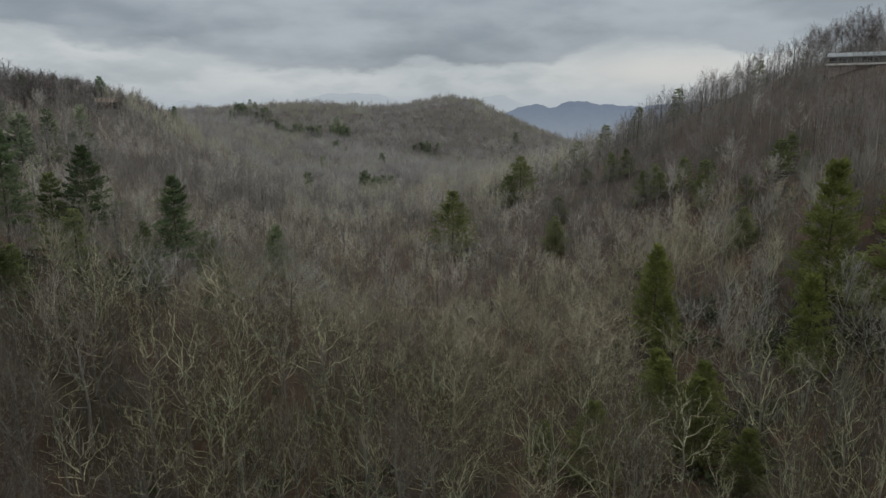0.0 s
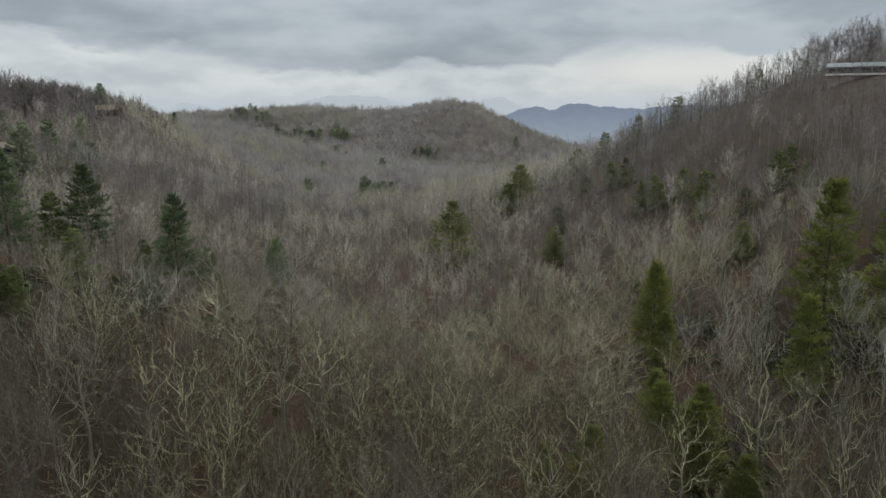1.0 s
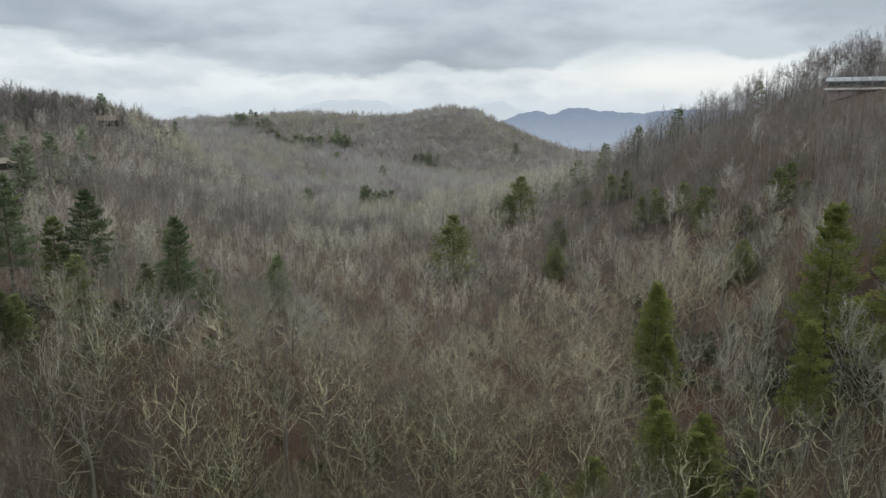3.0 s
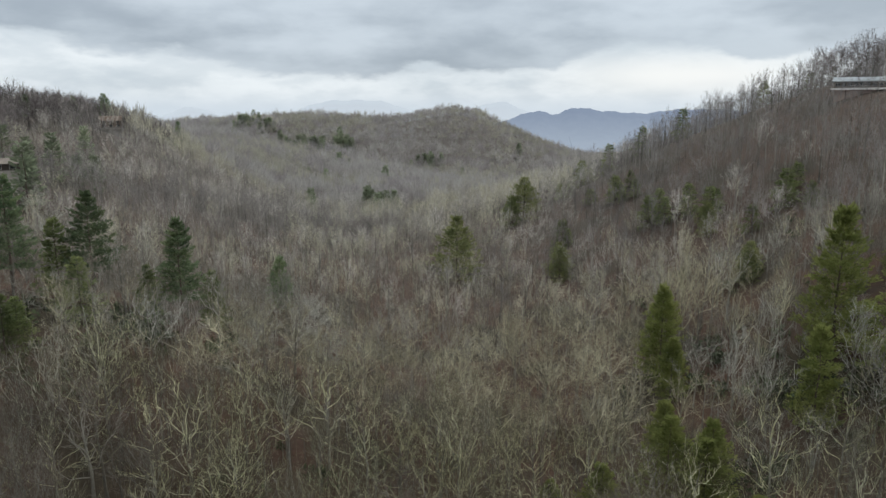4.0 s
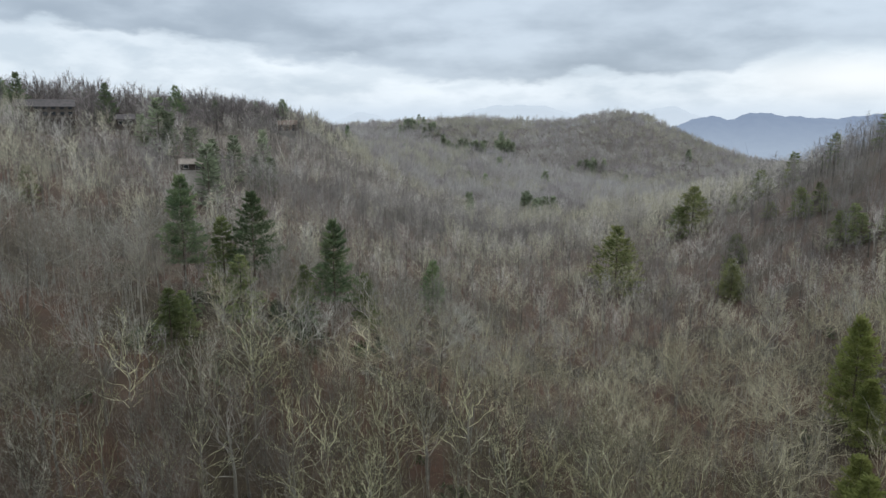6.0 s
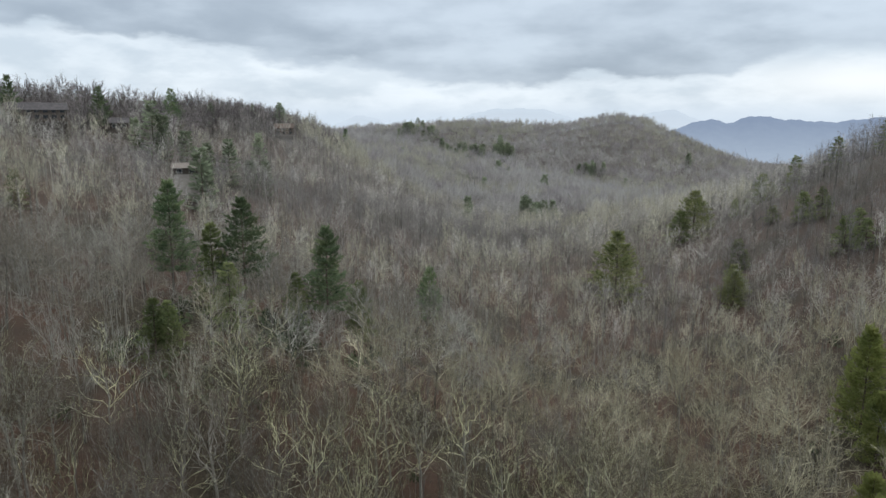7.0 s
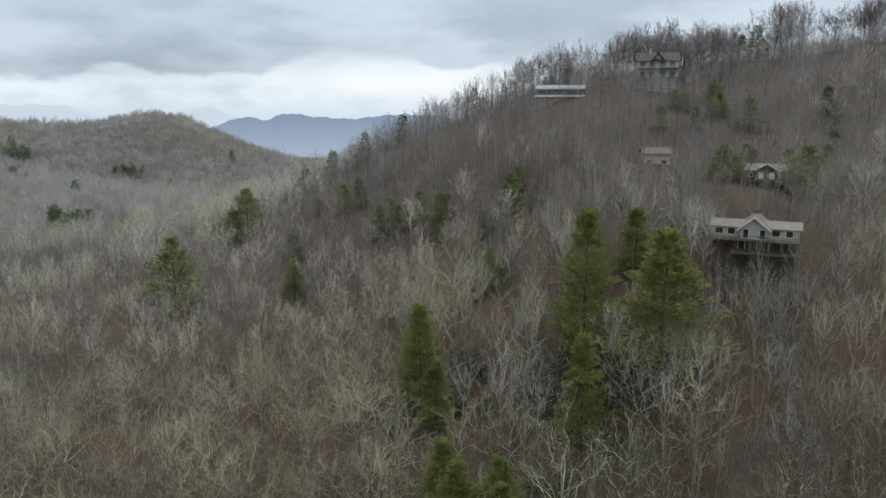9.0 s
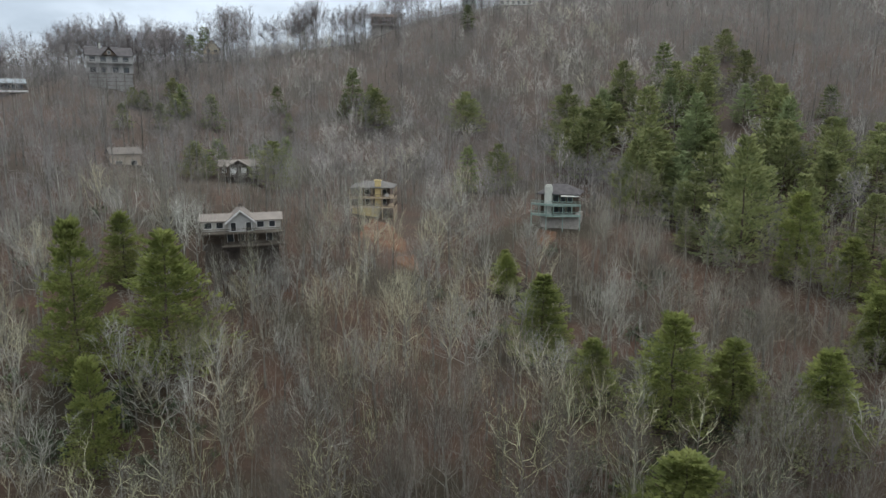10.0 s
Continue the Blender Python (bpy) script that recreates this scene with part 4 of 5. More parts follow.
# ---- the forest ----
PINES = {
    "slope_above_houses": [(289, 97, 21), (318, 92, 23), (343, 79, 21), (361, 54, 15), (320, 34, 14), (301, 62, 20), (248, 71, 21), (263, 93, 26), (306, 11, 13),
                           (254, -1, 15), (264, 26, 18), (288, 214, 18), (278, 196, 18), (295, 158, 18), (231, 129, 17), (236, 119, 17), (215, 254, 9), (209, 265, 8),
                           (166, 196, 12), (176, 173, 15), (269, 50, 18), (296, 111, 25), (340, 44, 16), (377, 193, 13)],
    "slope_below_houses": [(126, 67, 18), (111, 40, 21), (119, 31, 15), (115, 17, 19), (184, 21, 22), (220, 33, 25), (198, 37, 13), (77, 34, 17), (115, 54, 12),
                           (151, 84, 10), (101, 154, 16), (176, 10, 14), (148, 7, 15), (78, 140, 31), (86.7, 126.6, 27.5), (205, 20, 21), (230, 14, 20), (240, 46, 22), (226, 60, 20), (246, 25, 23), (196, 4, 17),
                           (212, 48, 18)],
    "valley": [(49, 159, 23), (38, 119, 14), (41, 105, 15), (48, 147, 14), (66, 122, 20), (35, 107, 16), (38, 99, 15), (42, 90, 10), (22, 97, 13), (15, 100, 9),
               (92, 252, 8), (230, 270, 9), (206, 268, 8), (81, 409, 9), (43, 272, 14), (95, 260, 9), (85, 198, 9), (44, 280, 13), (81, 190, 10)],
    "tall_grove": [(188, 34, 33), (186, 40, 12), (217, 66, 24), (240, 0, 18), (157, 5, 17), (260, 12, 17), (255, 31, 22), (278, 56, 26), (290, 28, 21), (271, 101, 24), (161, 88, 6), (193, 47, 8)],
    "grove": [(round(298 + 34 * math.sin(i * 2.4) * math.sqrt(i / 22)), round(62 + 36 * math.cos(i * 2.4) * math.sqrt(i / 22)), 16 + (i * 7) % 9) for i in range(1, 24) if i % 2],
    "lower_grove": [(round(246 + 36 * math.sin(i * 2.4 + 1) * math.sqrt(i / 15)), round(44 + 34 * math.cos(i * 2.4 + 1) * math.sqrt(i / 15)), 16 + (i * 5) % 8) for i in range(1, 16) if i % 3],
    "ridge": [(110, 409, 18), (77, 415, 16), (92, 412, 18), (167, 386, 17), (180, 364, 12), (39, 370, 22), (125, 386, 17), (320, 336, 20), (311, 339, 17),
              (2.5, 290, 27), (32, 366, 16), (87, 341, 8), (70, 350, 8)],
    "left_spur": [(-90, 141, 25), (-80, 140, 18), (-74, 142, 24), (-60, 152, 24), (-57, 164, 14), (-54, 217, 19), (-74, 112, 11), (-165, 178, 11),
                  (-65, 147, 11), (-71, 131, 13), (-74, 116, 9)],
    "left_ridge": [(-249, 264, 21), (-256, 262, 17), (-237, 303, 20), (-238, 361, 23), (-173, 286, 12), (-214, 298, 8), (-238, 451, 16), (-236, 487, 22),
                   (-225, 587, 24), (-238, 401, 14)],
}


def conifer_thing(name, label, seed, h, w, bare, step, dens, layered, spray, needles):
    root = new(name)
    t, c = conifer(seed, h, w, bare, step, dens, layered, spray)
    part("trunk", t, M["pine_bark"], root)
    part("crown", c, M[needles], root)
    return tagged(root, label, "tree", "conifers of the valley")


M["needle_slope"] = material("soft_olive_needles", [(0.122, 0.146, 0.065), (0.192, 0.217, 0.096), (0.245, 0.263, 0.124)], 0.25, 0.75, 1.5, 0.4, spread=0.2, trans=0.5)
M["needle_mid"] = material("green_needles", [(0.095, 0.128, 0.055), (0.151, 0.187, 0.079), (0.190, 0.223, 0.099)], 0.25, 0.75, 1.5, 0.4, spread=0.3, trans=0.5)
white_pines = [conifer_thing("white_pine", "tall dark green white pine with layered boughs", 11 + i, 22, 6.6 + 0.4 * i, 0.24 + 0.05 * i, 0.85, 74, True, 0.75, "needle") for i in range(3)]
green_pines = [conifer_thing("young_pine", "full yellow-green pine on the wooded slope", 31 + i, 16, 6.8 + 0.5 * i, 0.03, 0.62, 84, True, 0.62, "needle_fresh") for i in range(3)]
hemlocks = [conifer_thing("hemlock", "dark drooping hemlock among bare trees", 51 + i, 15, 5.8, 0.04, 0.8, 52, False, 0.75, "needle_mid") for i in range(2)]


far_white = [conifer_thing("white_pine", "tall dark green pine on the far slope", 71 + i, 22, 7.6 + 0.5 * i, 0.12, 1.15, 34, True, 1.2, "needle") for i in range(2)]
far_green = [conifer_thing("pine", "broad olive-green pine on the upper slope", 81 + i, 16, 8.4 + 0.6 * i, 0.05, 0.95, 50, True, 0.95, "needle_slope") for i in range(3)]
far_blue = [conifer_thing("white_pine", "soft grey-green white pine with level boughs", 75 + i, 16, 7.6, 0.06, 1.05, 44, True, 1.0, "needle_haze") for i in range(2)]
far_hemlock = [conifer_thing("hemlock", "green drooping hemlock among bare trees", 91 + i, 15, 6.0, 0.04, 1.0, 26, False, 1.1, "needle_mid") for i in range(2)]


def plant(proto, x, y, scale, turn, tilt=0.0, wide=1.0):
    m = pose(x, y, float(ground_at(x, y)) - 0.15, tilt, 0, turn) @ Matrix.Diagonal((scale * wide, scale * wide, scale, 1))
    return copy_thing(proto, m)


rng = np.random.default_rng(5)
taken = []
for stand, rows in PINES.items():
    for i, (x, y, h) in enumerate(rows):
        if stand == "left_spur" and h > 18 or stand == "left_ridge" or (h > 26 and x < 0):
            proto, base_h = white_pines[i % 3], 22
        elif stand in ("slope_below_houses", "valley") or (stand == "ridge" and h > 20) or "grove" in stand or (stand == "slope_above_houses" and i % 3 < 2):
            proto, base_h = green_pines[i % 3], 16
        else:
            proto, base_h = hemlocks[i % 2], 15
        if math.hypot(x, y) > 190:
            proto = {22: far_white, 16: far_green, 15: far_hemlock}[base_h][i % 2]
            if "grove" in stand and i % 3 == 1:
                proto = far_blue[i % 2]
        plant(proto, x, y, h / base_h, rng.uniform(0, 360), wide=rng.uniform(0.85, 1.1) * (base_h / h) ** (0.35 if h < base_h else 0.5) * (1.3 if stand == "slope_above_houses" else 1.2 if stand in ("ridge", "slope_below_houses") else 1.12 if "grove" in stand else 1.0) * {(86.7, 126.6): 1.08, (78, 140): 0.75, (77, 34): 1.3, (66, 122): 0.8}.get((x, y), 1.0))
        taken.append((x, y, 6.0 if stand == "left_spur" else 15.0 if stand == "slope_below_houses" else 14.0 if math.hypot(x, y) > 190 or h < 15 else 10.0))
SHRUBBY = [(118, 250, 2), (82, 290, 3), (73, 336, 3), (115, 232, 2), (180, 205, 3), (198, 196, 3), (216, 254, 4), (183, 240, 2), (250, 231, 2), (71, 390, 3), (50, 312, 3), (99, 266, 3),
           (84, 325, 4), (89, 282, 3), (319, 94, 3), (285, 203, 3)]
for x, y, n in SHRUBBY:
    for k in range(n if x > 110 else (n + 1) // 2):
        px, py = x + rng.normal(0, 6), y + rng.normal(0, 6)
        plant(far_hemlock[k % 2], px, py, rng.uniform(0.5, 0.95), rng.uniform(0, 360), wide=1.2)
        taken.append((px, py, 9.0 if x > 110 else 3.0))
taken = np.array(taken)


def scatter(r0, r1, a0, a1, gap, seed):
    """Jittered plan points of a stretch of forest, in a wide fan about the head of the valley."""
    g = np.random.default_rng(seed)
    n = int(2 * r1 / gap)
    u, v = np.meshgrid(np.arange(n), np.arange(n))
    p = np.stack([u.ravel(), v.ravel()], -1) * gap - r1 + g.uniform(-0.48, 0.48, (n * n, 2)) * gap + [0, 15]
    r, a = np.hypot(p[:, 0], p[:, 1] - 15), np.degrees(np.arctan2(p[:, 0], p[:, 1] - 15))
    p = p[(r > r0) & (r <= r1) & (a > a0) & (a < a1)]
    keep = np.ones(len(p), bool)
    for x, y, c in CLEAR:
        keep &= np.hypot(p[:, 0] - x, p[:, 1] - y) > c
    for x, y, c in CLEAR:
        far = math.hypot(x, y - 15)
        along = ((p[:, 0] - x) * -x + (p[:, 1] - y) * (15 - y)) / far
        across = np.abs((p[:, 0] - x) * (15 - y) + (p[:, 1] - y) * x) / far
        keep &= ~((c >= 8) & (y < 250) & (along > 0) & (along < 1.5 * c) & (across < 0.75 * c))
    for x, y, open_side in taken:
        # conifers have crowded out the bare trees on their downhill side, towards the open valley
        far = math.hypot(x, y - 15)
        along = ((p[:, 0] - x) * -x + (p[:, 1] - y) * (15 - y)) / far
        across = np.abs((p[:, 0] - x) * (15 - y) + (p[:, 1] - y) * x) / far
        keep &= ~((along > -3.0) & (along < open_side) & (across < (4.6 if open_side > 3 else 2.5)))
    return p[keep]


# trees of the near slopes, each one a thing
KINDS = [("bare_tree", "leafless grey forest tree with lichened twigs", "bark", "limb", "twig"),
         ("pale_bare_tree", "leafless pale-barked forest tree", "bark_pale", "limb_pale", "twig"),
         ("brown_bare_tree", "leafless brown forest tree with fine twigs", "bark", "limb_ash", "twig_brown_one")]
M["bark_pale"] = material("pale_bark", [(0.161, 0.157, 0.138), (0.238, 0.235, 0.212)], 0.12, 0.9, 3.0, 0.3, spread=0.25)
M["limb_pale"] = material("pale_limb", [(0.295, 0.295, 0.240), (0.403, 0.398, 0.335)], 0.12, 0.9, 3.0, 0.3, spread=0.25)
M["limb_ash"] = material("ash_grey_limb", [(0.180, 0.176, 0.158), (0.270, 0.266, 0.238)], 0.12, 0.9, 3.0, 0.3, spread=0.3)
M["twig_brown_one"] = material("brown_fine_twig", [(0.098, 0.079, 0.066), (0.143, 0.123, 0.099)], 0.09, 0.9, 1.5, 0.25, spread=0.3, trans=0.4)
bare = []
for i in range(12):
    name, label, mb, ml, mt = KINDS[i % 3]
    g = np.random.default_rng(100 + i)
    root = new(name)
    habit = ("wide", "pole", "forest")[i % 3] if i < 6 else ("wide", "forest", "forest")[i % 3]
    s, l, t = bare_tree(200 + i, g.uniform(16, 20), {"wide": 6.0, "pole": 3.6, "forest": 4.8}[habit], {"wide": 0.22, "pole": 0.5, "forest": 0.36}[habit], 3, 0.026, habit)
    tr = part("trunk", (np.concatenate([s[0], l[0]]), np.concatenate([s[1], l[1] + len(s[0])])), M[mb], root)
    tr.data.materials.append(M[ml])
    tr.data.polygons.foreach_set("material_index", np.concatenate([np.zeros(len(s[1]), np.int32), np.ones(len(l[1]), np.int32)]))
    part("crown", t, M[mt], root, "bare twigs")
    bare.append(tagged(root, label, "tree", "bare trees of the near slopes"))
M["bark_white"] = material("white_sycamore_bark", [(0.340, 0.340, 0.281), (0.510, 0.510, 0.442)], 0.3, 0.85, 3.0, 0.3)
root = new("sycamore")
s, l, t = bare_tree(231, 17.5, 7.4, 0.26, 3, 0.03, "wide", 0.6)
part("trunk", s, M["bark_white"], root)
part("limb", l, M["bark_white"], root, "white spreading limbs")
part("crown", t, M["limb_pale"], root, "sparse bare twigs")
bare.append(tagged(root, "white-barked leafless sycamore with crooked spreading limbs", "tree", "bare trees of the near slopes"))
near = scatter(54, 150, -62, 104, 5.9, 21)
near = near[np.argsort(np.hypot(near[:, 0], near[:, 1] - 15))][:300]
for x, y in near:
    # broad spreading crowns on the valley floor, slender ones on the steep slope
    pick = rng.integers(12) if x > 50 or rng.random() < 0.35 else 3 * rng.integers(4)
    if (x < -32 or x > 60) and rng.random() < 0.45:
        pick = 3 * rng.integers(4) + 2
    plant(bare[pick], x, y, rng.uniform(0.62, 1.15), rng.uniform(0, 360), rng.uniform(-4, 4), rng.uniform(0.8, 1.15) if x > 50 else rng.uniform(0.95, 1.35))

for x, y, k, h, w in [(-58, 111, 12, 1.05, 1.1), (90.5, 51, 0, 0.98, 1.5), (-55, 62, 4, 1.1, 1.5), (93, 100, 7, 0.95, 1.3), (9, 128, 3, 0.95, 1.5), (79, 114, 1, 0.9, 1.0),
                      (111, 127, 4, 0.8, 0.8), (104, 131, 7, 0.75, 0.9), (121, 121, 1, 0.8, 0.8), (107, 124, 0, 0.7, 1.0),
                      (85.5, 93, 10, 0.8, 1.3), (88.8, 72.6, 7, 0.85, 1.3), (77.6, 101, 4, 0.8, 1.2), (136.8, 44, 10, 0.85, 1.3)]:
    plant(bare[k], x, y, h, 40 * k, 0.0, w)

for proto in bare + white_pines + green_pines + hemlocks + far_white + far_green + far_blue + far_hemlock:
    for ob in (*proto.children_recursive, proto):
        bpy.data.objects.remove(ob)


def forest(name, label, points, templates, mats, lo, hi, seed, sink=0.15):
    """Many trees joined into one mesh of the kind that nobody counts."""
    g = np.random.default_rng(seed)
    vs, fs, ms, n = [], [], [], 0
    which = g.integers(0, len(templates), len(points))
    for k, tpl in enumerate(templates):
        p = points[which == k]
        if not len(p):
            continue
        v = np.concatenate([a[0] for a in tpl])
        off = np.cumsum([0] + [len(a[0]) for a in tpl[:-1]])
        f = np.concatenate([a[1] + o for a, o in zip(tpl, off)])
        mi = np.concatenate([np.full(len(a[1]), min(j, len(mats) - 1)) for j, a in enumerate(tpl)])
        ang, sc = g.uniform(0, 6.283, len(p)), g.uniform(lo, hi, len(p))
        c, s = np.cos(ang)[:, None], np.sin(ang)[:, None]
        wx = g.uniform(0.85, 1.2, len(p))[:, None]
        x = (v[None, :, 0] * c - v[None, :, 1] * s) * sc[:, None] * wx + p[:, 0:1]
        y = (v[None, :, 0] * s + v[None, :, 1] * c) * sc[:, None] * wx + p[:, 1:2]
        z = v[None, :, 2] * sc[:, None] + (ground_at(p[:, 0], p[:, 1]) - sink)[:, None]
        vs.append(np.stack([x, y, z], -1).reshape(-1, 3))
        fs.append((f[None] + (n + np.arange(len(p)) * len(v))[:, None, None]).reshape(-1, 3))
        ms.append(np.tile(mi, len(p)))
        n += len(p) * len(v)
    me = tri_mesh(name, np.concatenate(vs), np.concatenate(fs), M[mats[0]])
    for m in mats[1:]:
        me.materials.append(M[m])
    me.polygons.foreach_set("material_index", np.concatenate(ms).astype(np.int32))
    return tagged(new(name, me), label, "forest", kind="stuff")


def split(points, seed, brown=2.6):
    """Share plan points out among three mixed stands, in drifts."""
    g = np.random.default_rng(seed)
    x, y = points.T
    drift = np.sin(x * 0.021 + 1.0) + np.sin(y * 0.017 - 0.6) + np.sin((x - y) * 0.034) + g.normal(0, 0.8, len(points))
    lo, hi = np.quantile(drift, [0.36, 0.70])
    w = drift + 1.0 * np.exp(-((x + 5) / 38) ** 2 - ((y - 170) / 110) ** 2) - brown * np.clip((x - 35) / 90, 0, 1) + (0.55 if brown > 1.5 else 0.2) * np.clip((-x - 10) / 60, 0, 1)
    return points[w < lo], points[(w >= lo) & (w < hi)], points[w >= hi]


HABITS = [("forest", 4.6, 0.40), ("pole", 3.4, 0.52), ("wide", 5.4, 0.34), ("wide", 5.8, 0.30), ("forest", 4.2, 0.46), ("forest", 5.0, 0.42), ("wide", 4.8, 0.36), ("forest", 4.8, 0.36)]
mid_templates = [bare_tree(300 + i, 17.5 + 2 * math.sin(i * 2.1), w, f, 2, 0.032, h) for i, (h, w, f) in enumerate(HABITS)]
valley_templates = [bare_tree(400 + i, 15.5 + 2 * math.sin(i * 1.7), w * 1.4, f * 0.85, 2, 0.032, "wide" if i % 2 else h) for i, (h, w, f) in enumerate(HABITS)]
outer_templates = [bare_tree(360 + i, 17.5 + 2 * math.sin(i * 2.1), w, f, 1, 0.058, h, 1.3) for i, (h, w, f) in enumerate(HABITS)]
low_templates = [bare_tree(340 + i, 17 + 2 * math.sin(i * 2.1), w * 1.1, f * 0.9, 1, 0.08, h, 1.1) for i, (h, w, f) in enumerate(HABITS)]
crest_templates = [bare_tree(320 + i, 19 + 2 * math.sin(i * 2.1), w, f, 3, 0.06, h, 0.7) for i, (h, w, f) in enumerate([("wide", 8.0, 0.26), ("forest", 7.6, 0.3), ("forest", 6.8, 0.36), ("wide", 7.2, 0.22), ("pole", 5.4, 0.4)])]
ridge_templates = [bare_tree(440 + i, 12.5 + math.sin(i * 2.1), w, f, 2, 0.07, h) for i, (h, w, f) in enumerate([("wide", 5.6, 0.26), ("forest", 5.0, 0.3), ("wide", 5.0, 0.34), ("forest", 4.4, 0.3)])]
far_templates = [far_tree(380 + i, 17 + 2 * math.sin(i * 2.1), 6.4 + 1.2 * math.sin(i * 1.7), 0.5, 60) for i in range(6)]
CRESTS = [[(60, 445), (105, 402), (158, 368), (200, 325), (300, 325), (385, 245), (440, 170)], [(-262, 255), (-238, 330), (-240, 480), (-208, 600)]]


def near_crest(p, reach):
    """Which plan points stand on or just behind the crest lines that show against the sky."""
    best = np.full(len(p), 1e9)
    for line in CRESTS:
        for (ax, ay), (bx, by) in zip(line[:-1], line[1:]):
            d = np.array([bx - ax, by - ay], float)
            u = np.clip(((p - [ax, ay]) @ d) / (d @ d), 0, 1)
            best = np.minimum(best, np.hypot(*(p - [ax, ay] - u[:, None] * d).T))
    return best < reach


def open_to_valley(p, margin, tall=20):
    """Which plan points are not wholly behind nearer high ground, as seen from above the valley's head."""
    eye = np.array([0.0, 15.0, 108.0])
    top = ground_at(p[:, 0], p[:, 1]) + tall
    ok = np.ones(len(p), bool)
    for u in np.linspace(0.1, 0.97, 40):
        q = eye[:2] + (p - eye[:2]) * u
        ok &= ground_at(q[:, 0], q[:, 1]) + 4 < eye[2] + (top - eye[2]) * u + margin
    return p[ok]


STANDS = [("brown_woods", "brown leafless woods on the valley slopes", ["stem", "limb_brown", "twig_brown"]),
          ("grey_woods", "grey leafless woods on the valley slopes", ["stem", "limb_grey", "twig_grey"]),
          ("lichened_woods", "leafless woods with yellow-grey lichen on the valley slopes", ["stem", "limb_moss", "twig_moss"])]
r_near = float(np.hypot(near[-1, 0], near[-1, 1] - 15))
outer = scatter(300, 560, -50, 98, 7.4, 61)
on_crest = near_crest(outer, 30) & (outer[:, 0] > 165)
left_crest = near_crest(outer, 22) & (outer[:, 0] < -150)
front = outer[~on_crest & ~left_crest]
front = front[front[:, 0] > np.interp(front[:, 1], [255, 330, 480, 600], [-262, -238, -240, -208]) - 260 * (front[:, 1] > 600)]
front = np.concatenate([open_to_valley(front[front[:, 0] <= 165], 6), open_to_valley(front[front[:, 0] > 165], 3, 5)])
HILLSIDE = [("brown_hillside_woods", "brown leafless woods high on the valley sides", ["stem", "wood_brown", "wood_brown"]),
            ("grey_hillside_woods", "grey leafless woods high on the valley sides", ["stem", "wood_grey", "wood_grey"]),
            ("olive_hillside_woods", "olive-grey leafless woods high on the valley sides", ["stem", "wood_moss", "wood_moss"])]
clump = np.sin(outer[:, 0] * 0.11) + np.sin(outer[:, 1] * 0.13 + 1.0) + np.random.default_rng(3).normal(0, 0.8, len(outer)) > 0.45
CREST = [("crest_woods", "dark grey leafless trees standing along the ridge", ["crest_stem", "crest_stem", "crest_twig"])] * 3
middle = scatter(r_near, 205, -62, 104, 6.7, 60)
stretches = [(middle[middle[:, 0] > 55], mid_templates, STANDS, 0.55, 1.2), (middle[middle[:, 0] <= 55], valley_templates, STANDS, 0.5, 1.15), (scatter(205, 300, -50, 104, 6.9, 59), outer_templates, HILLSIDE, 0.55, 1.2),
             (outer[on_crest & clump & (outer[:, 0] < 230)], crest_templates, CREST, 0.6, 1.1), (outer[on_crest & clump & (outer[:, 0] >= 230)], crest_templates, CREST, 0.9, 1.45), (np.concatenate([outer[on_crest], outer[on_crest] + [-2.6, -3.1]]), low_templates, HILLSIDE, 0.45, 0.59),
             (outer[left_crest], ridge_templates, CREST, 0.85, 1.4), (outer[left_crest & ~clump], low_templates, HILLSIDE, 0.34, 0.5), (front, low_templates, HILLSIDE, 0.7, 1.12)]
for seed, (points, tpl, stands, lo, hi) in enumerate(stretches):
    for (name, label, mats), pts in zip(stands, split(points, 70 + seed, 0.6 if stands is STANDS else 2.0)):
        if len(pts):
            forest(name, label, pts, tpl, mats, lo, hi, 80 + seed, 2.6 if hi < 0.6 else 0.15)
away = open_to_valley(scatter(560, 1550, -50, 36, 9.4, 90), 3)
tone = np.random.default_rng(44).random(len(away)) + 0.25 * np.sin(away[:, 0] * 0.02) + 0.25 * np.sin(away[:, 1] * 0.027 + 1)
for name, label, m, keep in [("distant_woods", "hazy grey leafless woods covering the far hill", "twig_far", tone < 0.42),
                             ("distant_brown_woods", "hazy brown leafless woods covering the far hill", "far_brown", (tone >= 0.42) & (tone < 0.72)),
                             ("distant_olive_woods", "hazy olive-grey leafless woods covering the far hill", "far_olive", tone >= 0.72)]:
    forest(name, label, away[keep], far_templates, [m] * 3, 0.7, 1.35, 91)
under = np.concatenate([scatter(0, 54, -180, 180, 9.0, 62), scatter(54, 130, 104, 180, 9.0, 63), scatter(54, 130, -180, -62, 9.0, 64)])
forest("brown_woods", "brown leafless woods at the head of the valley", under, low_templates, ["stem", "twig_brown", "twig_brown"], 0.65, 1.05, 65)
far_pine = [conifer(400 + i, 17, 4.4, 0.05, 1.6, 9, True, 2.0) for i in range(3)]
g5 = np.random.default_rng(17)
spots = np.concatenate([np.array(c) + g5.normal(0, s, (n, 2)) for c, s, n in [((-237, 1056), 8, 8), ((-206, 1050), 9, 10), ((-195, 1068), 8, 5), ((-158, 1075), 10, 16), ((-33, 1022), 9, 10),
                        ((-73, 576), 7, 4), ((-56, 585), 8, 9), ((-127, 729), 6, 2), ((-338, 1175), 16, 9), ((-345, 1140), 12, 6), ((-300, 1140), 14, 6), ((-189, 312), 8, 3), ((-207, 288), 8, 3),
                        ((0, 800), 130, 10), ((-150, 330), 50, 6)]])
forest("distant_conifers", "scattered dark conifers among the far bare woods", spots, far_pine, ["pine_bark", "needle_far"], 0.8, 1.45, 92)

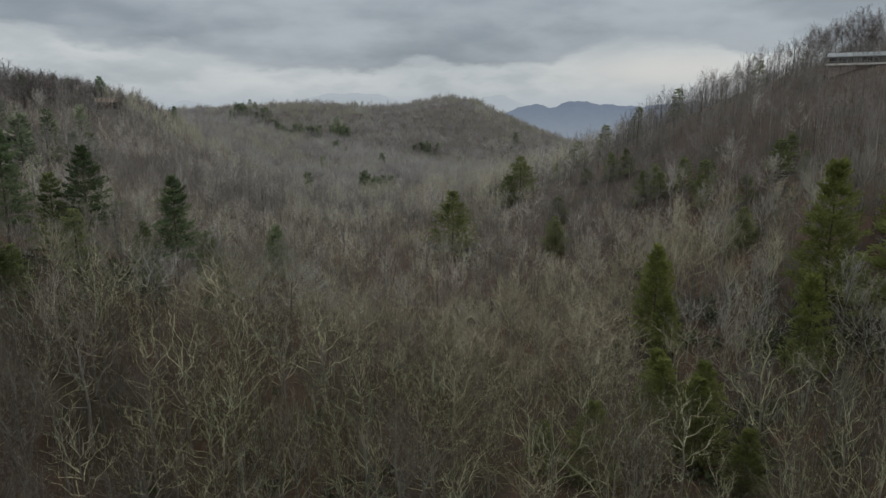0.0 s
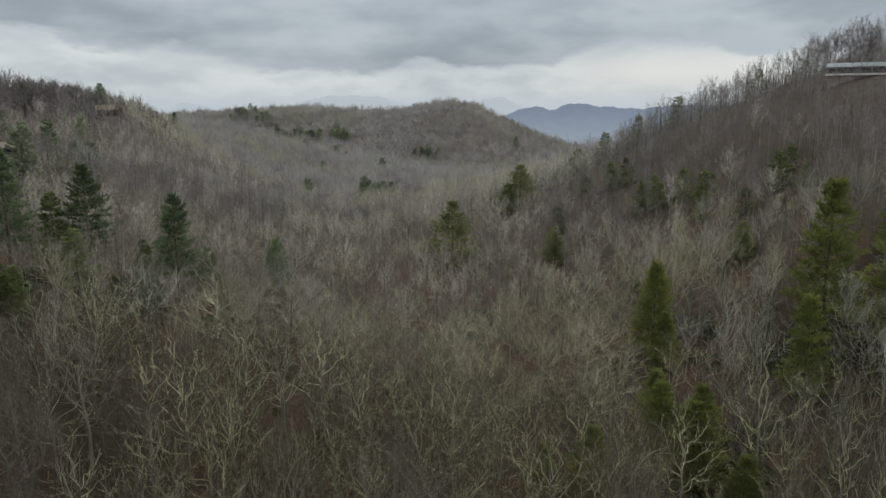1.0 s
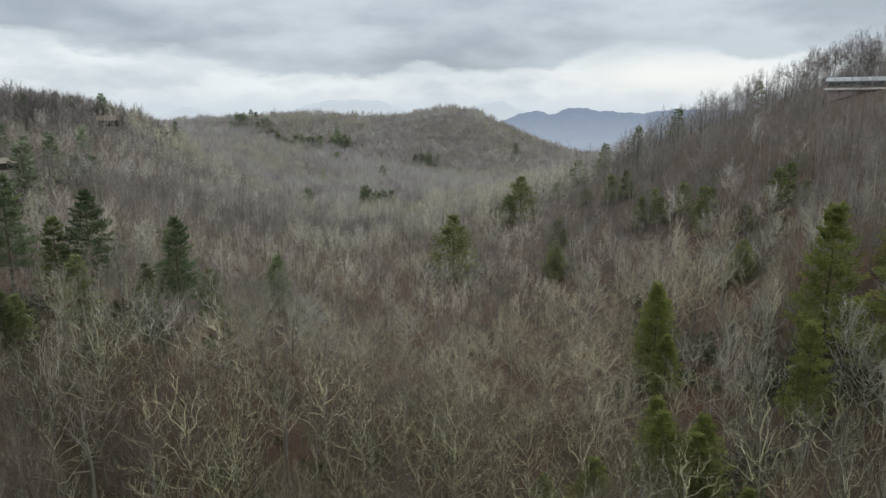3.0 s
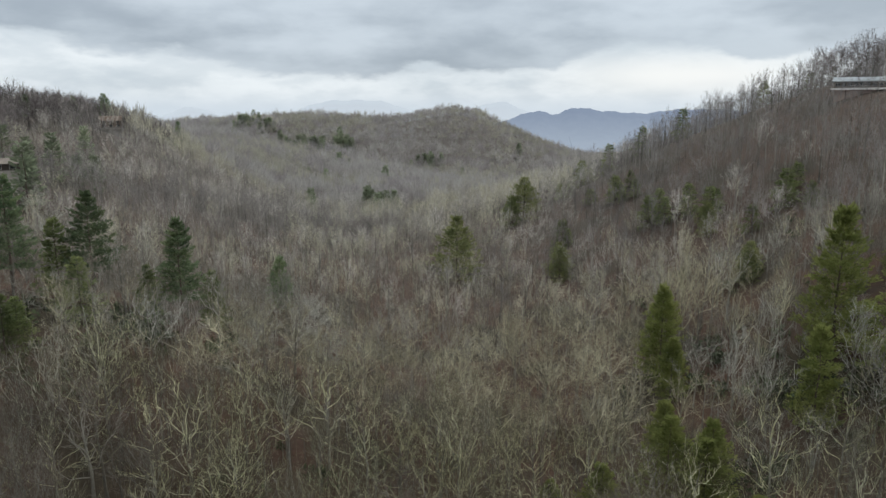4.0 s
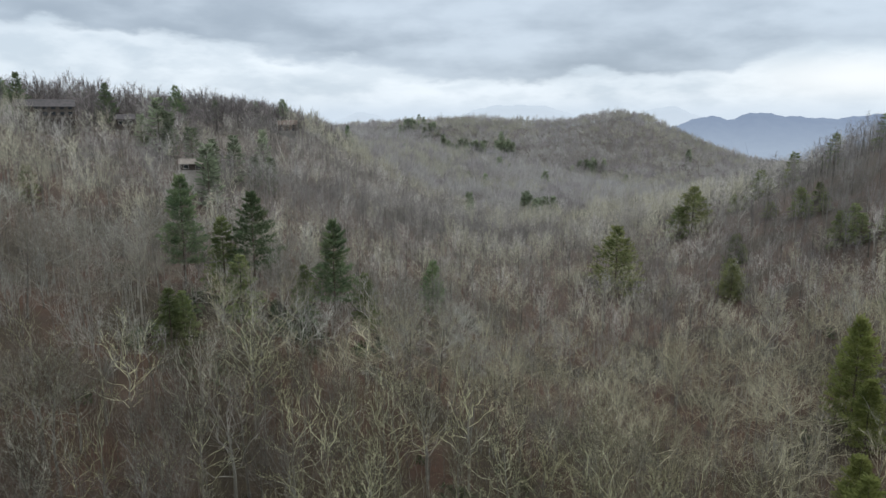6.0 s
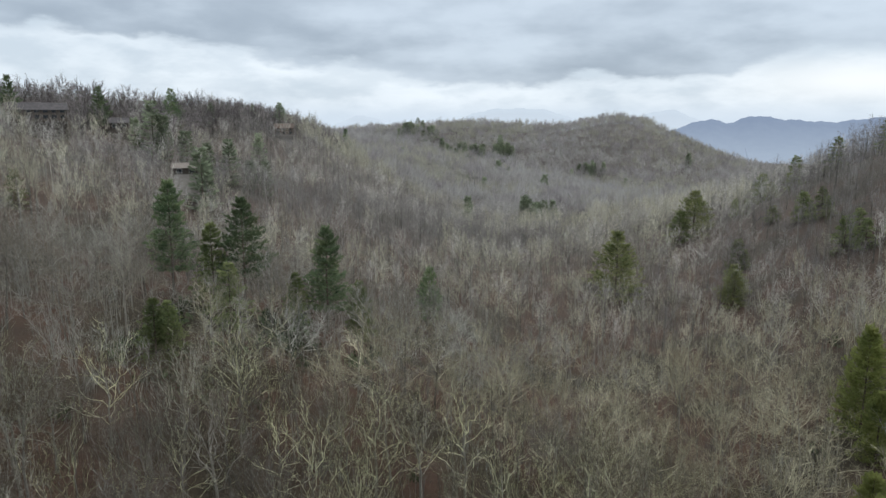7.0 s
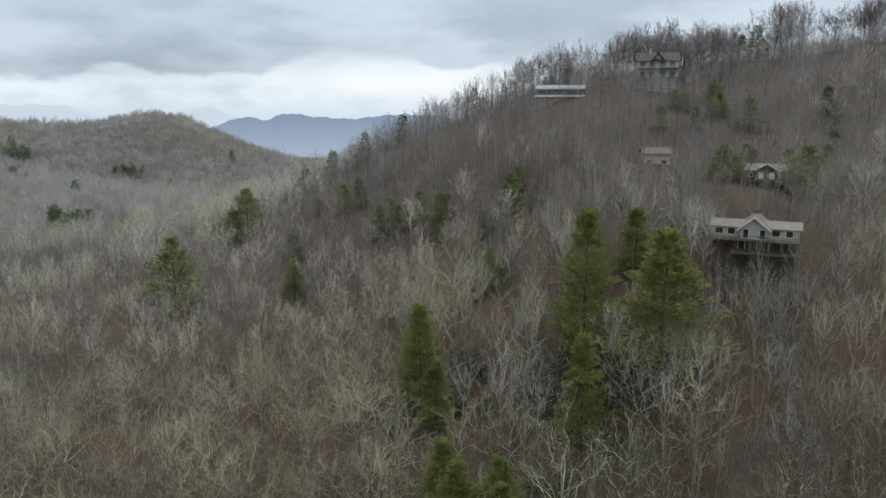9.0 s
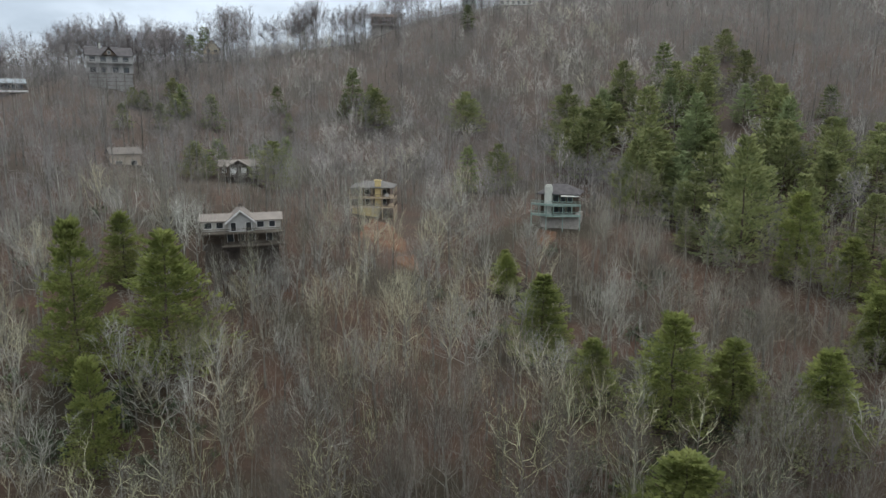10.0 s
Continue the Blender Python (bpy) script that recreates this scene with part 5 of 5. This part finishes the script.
sapling_templates = []
for i in range(6):
    g6, so = np.random.default_rng(500 + i), Soup()
    for k in range(4):
        a = np.array([g6.normal(0, 0.8), g6.normal(0, 0.8), -0.2])
        b = a + np.array([g6.normal(0, 0.5), g6.normal(0, 0.5), g6.uniform(4, 9)])
        so.blade(a, b, 0.14, g6)
        for t in range(7):
            q = a + (b - a) * (0.35 + 0.09 * t)
            so.blade(q, q + np.array([g6.normal(0, 0.6), g6.normal(0, 0.6), g6.uniform(0.5, 1.4)]), 0.09, g6)
    sapling_templates.append((so.arrays(),))
M["sapling"] = material("sapling_stems", [(0.149, 0.135, 0.120), (0.214, 0.207, 0.190), (0.280, 0.292, 0.269)], 0.06, 0.9, 0.5, 0.3, spread=0.3, per="island", trans=0.4)
forest("sapling_thicket", "thin brown saplings and brush between the bare trees", scatter(50, 290, -50, 104, 4.6, 95), sapling_templates, ["sapling"], 0.6, 1.2, 96)

brushy = open_to_valley(scatter(290, 470, -50, 100, 5.4, 94), 4, 8)
forest("hillside_brush", "thin grey-brown brush on the upper slopes", brushy, sapling_templates, ["sapling"], 0.6, 1.2, 93)
ridge_line = outer[near_crest(outer, 26)]
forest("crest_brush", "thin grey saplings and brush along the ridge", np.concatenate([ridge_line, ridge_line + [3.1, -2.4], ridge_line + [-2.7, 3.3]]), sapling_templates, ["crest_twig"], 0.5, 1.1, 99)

g9 = np.random.default_rng(41)
along = np.array([math.cos(radians(-49)), math.sin(radians(-49))])
out = np.array([math.sin(radians(-49)), -math.cos(radians(-49))])
brush = np.array([117.5, 135.5]) + g9.uniform(-9, 10, (46, 1)) * along + g9.uniform(4.6, 9.5, (46, 1)) * out
forest("roadside_brush", "dense brown brush below the decks of a house", brush, sapling_templates, ["sapling"], 0.7, 1.15, 98)

# bare red earth below the stilt house and the green-decked house
def earth_patch(x, y, rx, ry, turn, seed):
    g = np.random.default_rng(seed)
    ang = np.linspace(0, 2 * math.pi, 33)[:-1]
    wob = 1 + 0.16 * np.sin(3 * ang + seed) + 0.1 * np.sin(7 * ang + 2) + g.normal(0, 0.05, 32)
    c, sn = math.cos(radians(turn)), math.sin(radians(turn))
    rings = []
    for k in np.linspace(0.04, 1, 8):
        u, v = rx * k * wob * np.cos(ang), ry * k * wob * np.sin(ang)
        px, py = x + u * c - v * sn, y + u * sn + v * c
        rings.append(np.stack([px, py, ground_at(px, py) + (0.35 if k < 0.97 else -0.5) + g.normal(0, 0.07, 32)], -1))
    v = np.concatenate(rings)
    i = np.arange(8 * 32).reshape(8, 32)
    j = np.roll(i, -1, axis=1)
    f = np.stack([i[:-1], j[:-1], j[1:], i[1:]], -1).reshape(-1, 4)
    tagged(new("earth_bank", tri_mesh("earth_bank", v, f, M["earth"], True)), "bare rust-red earth bank below a house", "earth bank", kind="structure")


M["earth"] = material("rust_earth", [(0.077, 0.042, 0.027), (0.124, 0.068, 0.041), (0.101, 0.073, 0.053)], 0.25, 0.95, 1.6, 0.4, 0.6, 1.5)
earth_patch(164, 126, 13, 6, 45, 3)
earth_patch(150, 110, 6, 3.4, 45, 4)
earth_patch(182, 84, 5, 3, 10, 5)

# evergreen laurel on the forest floor
laurel_templates = []
for i in range(4):
    g7, so = np.random.default_rng(600 + i), Soup()
    for k in range(46):
        a = g7.normal(0, 0.9, 3) * [1, 1, 0.55] + [0, 0, 1.1]
        so.spray(a, a + unit(g7.normal(size=3) + [0, 0, 0.4]) * 0.75, 0.55, g7)
    laurel_templates.append((so.arrays(),))
M["laurel"] = material("laurel_leaves", [(0.03, 0.045, 0.022), (0.055, 0.075, 0.032)], 0.2, 0.6, 1.5, 0.35, spread=0.3, per="island")
g8 = np.random.default_rng(33)
beds = np.concatenate([np.array(c) + g8.normal(0, s, (n, 2)) for c, s, n in [((105, 30), 13, 60), ((40, 100), 9, 40), ((-72, 114), 7, 22), ((-62, 142), 10, 30), ((70, 125), 9, 26), ((100, 45), 12, 40),
                       ((60, 150), 10, 20), ((-20, 95), 14, 22), ((150, 60), 18, 26), ((95, 200), 14, 18)]])
forest("laurel_thicket", "low dark evergreen laurel on the forest floor", beds, laurel_templates, ["laurel"], 0.6, 1.5, 97)


# a pale fallen trunk on the slope and a broken white snag
def dead_wood(name, label, a, b, r0, r1, category):
    so = Soup()
    a, b = np.array(a, float), np.array(b, float)
    g = np.random.default_rng(8)
    u = np.linspace(0, 1, 6)[:, None]
    so.tube(a + (b - a) * u + g.normal(0, 0.07, (6, 3)), np.linspace(r0, r1, 6), 7)
    for k in (0.45, 0.6, 0.78):
        q = a + (b - a) * k
        so.tube([q, q + g.normal(0, 0.6, 3) + [0, 0, 0.7], q + g.normal(0, 0.9, 3) + [0, 0, 1.2]], [r1 * 0.6, r1 * 0.4, 0.02], 4)
    v, f = so.arrays()
    tagged(new(name, tri_mesh(name, v, f, M["dead_wood"], True)), label, category)


M["dead_wood"] = material("bleached_dead_wood", [(0.36, 0.34, 0.30), (0.50, 0.48, 0.43)], 0.8, 0.9, 5.0, 0.3)
lx, ly = np.array([57.0, 65.0]), np.array([166.0, 161.0])
lz = ground_at(lx, ly) + 0.3
dead_wood("fallen_trunk", "pale bleached tree trunk lying on the leaf litter", (lx[0], ly[0], lz[0]), (lx[1], ly[1], lz[1]), 0.32, 0.16, "fallen tree")
sx, sy = 246.0, 49.0
sz = float(ground_at(sx, sy))
dead_wood("dead_snag", "broken white dead trunk standing among pines", (sx, sy, sz - 0.5), (sx + 0.4, sy, sz + 17.0), 0.34, 0.2, "dead tree")
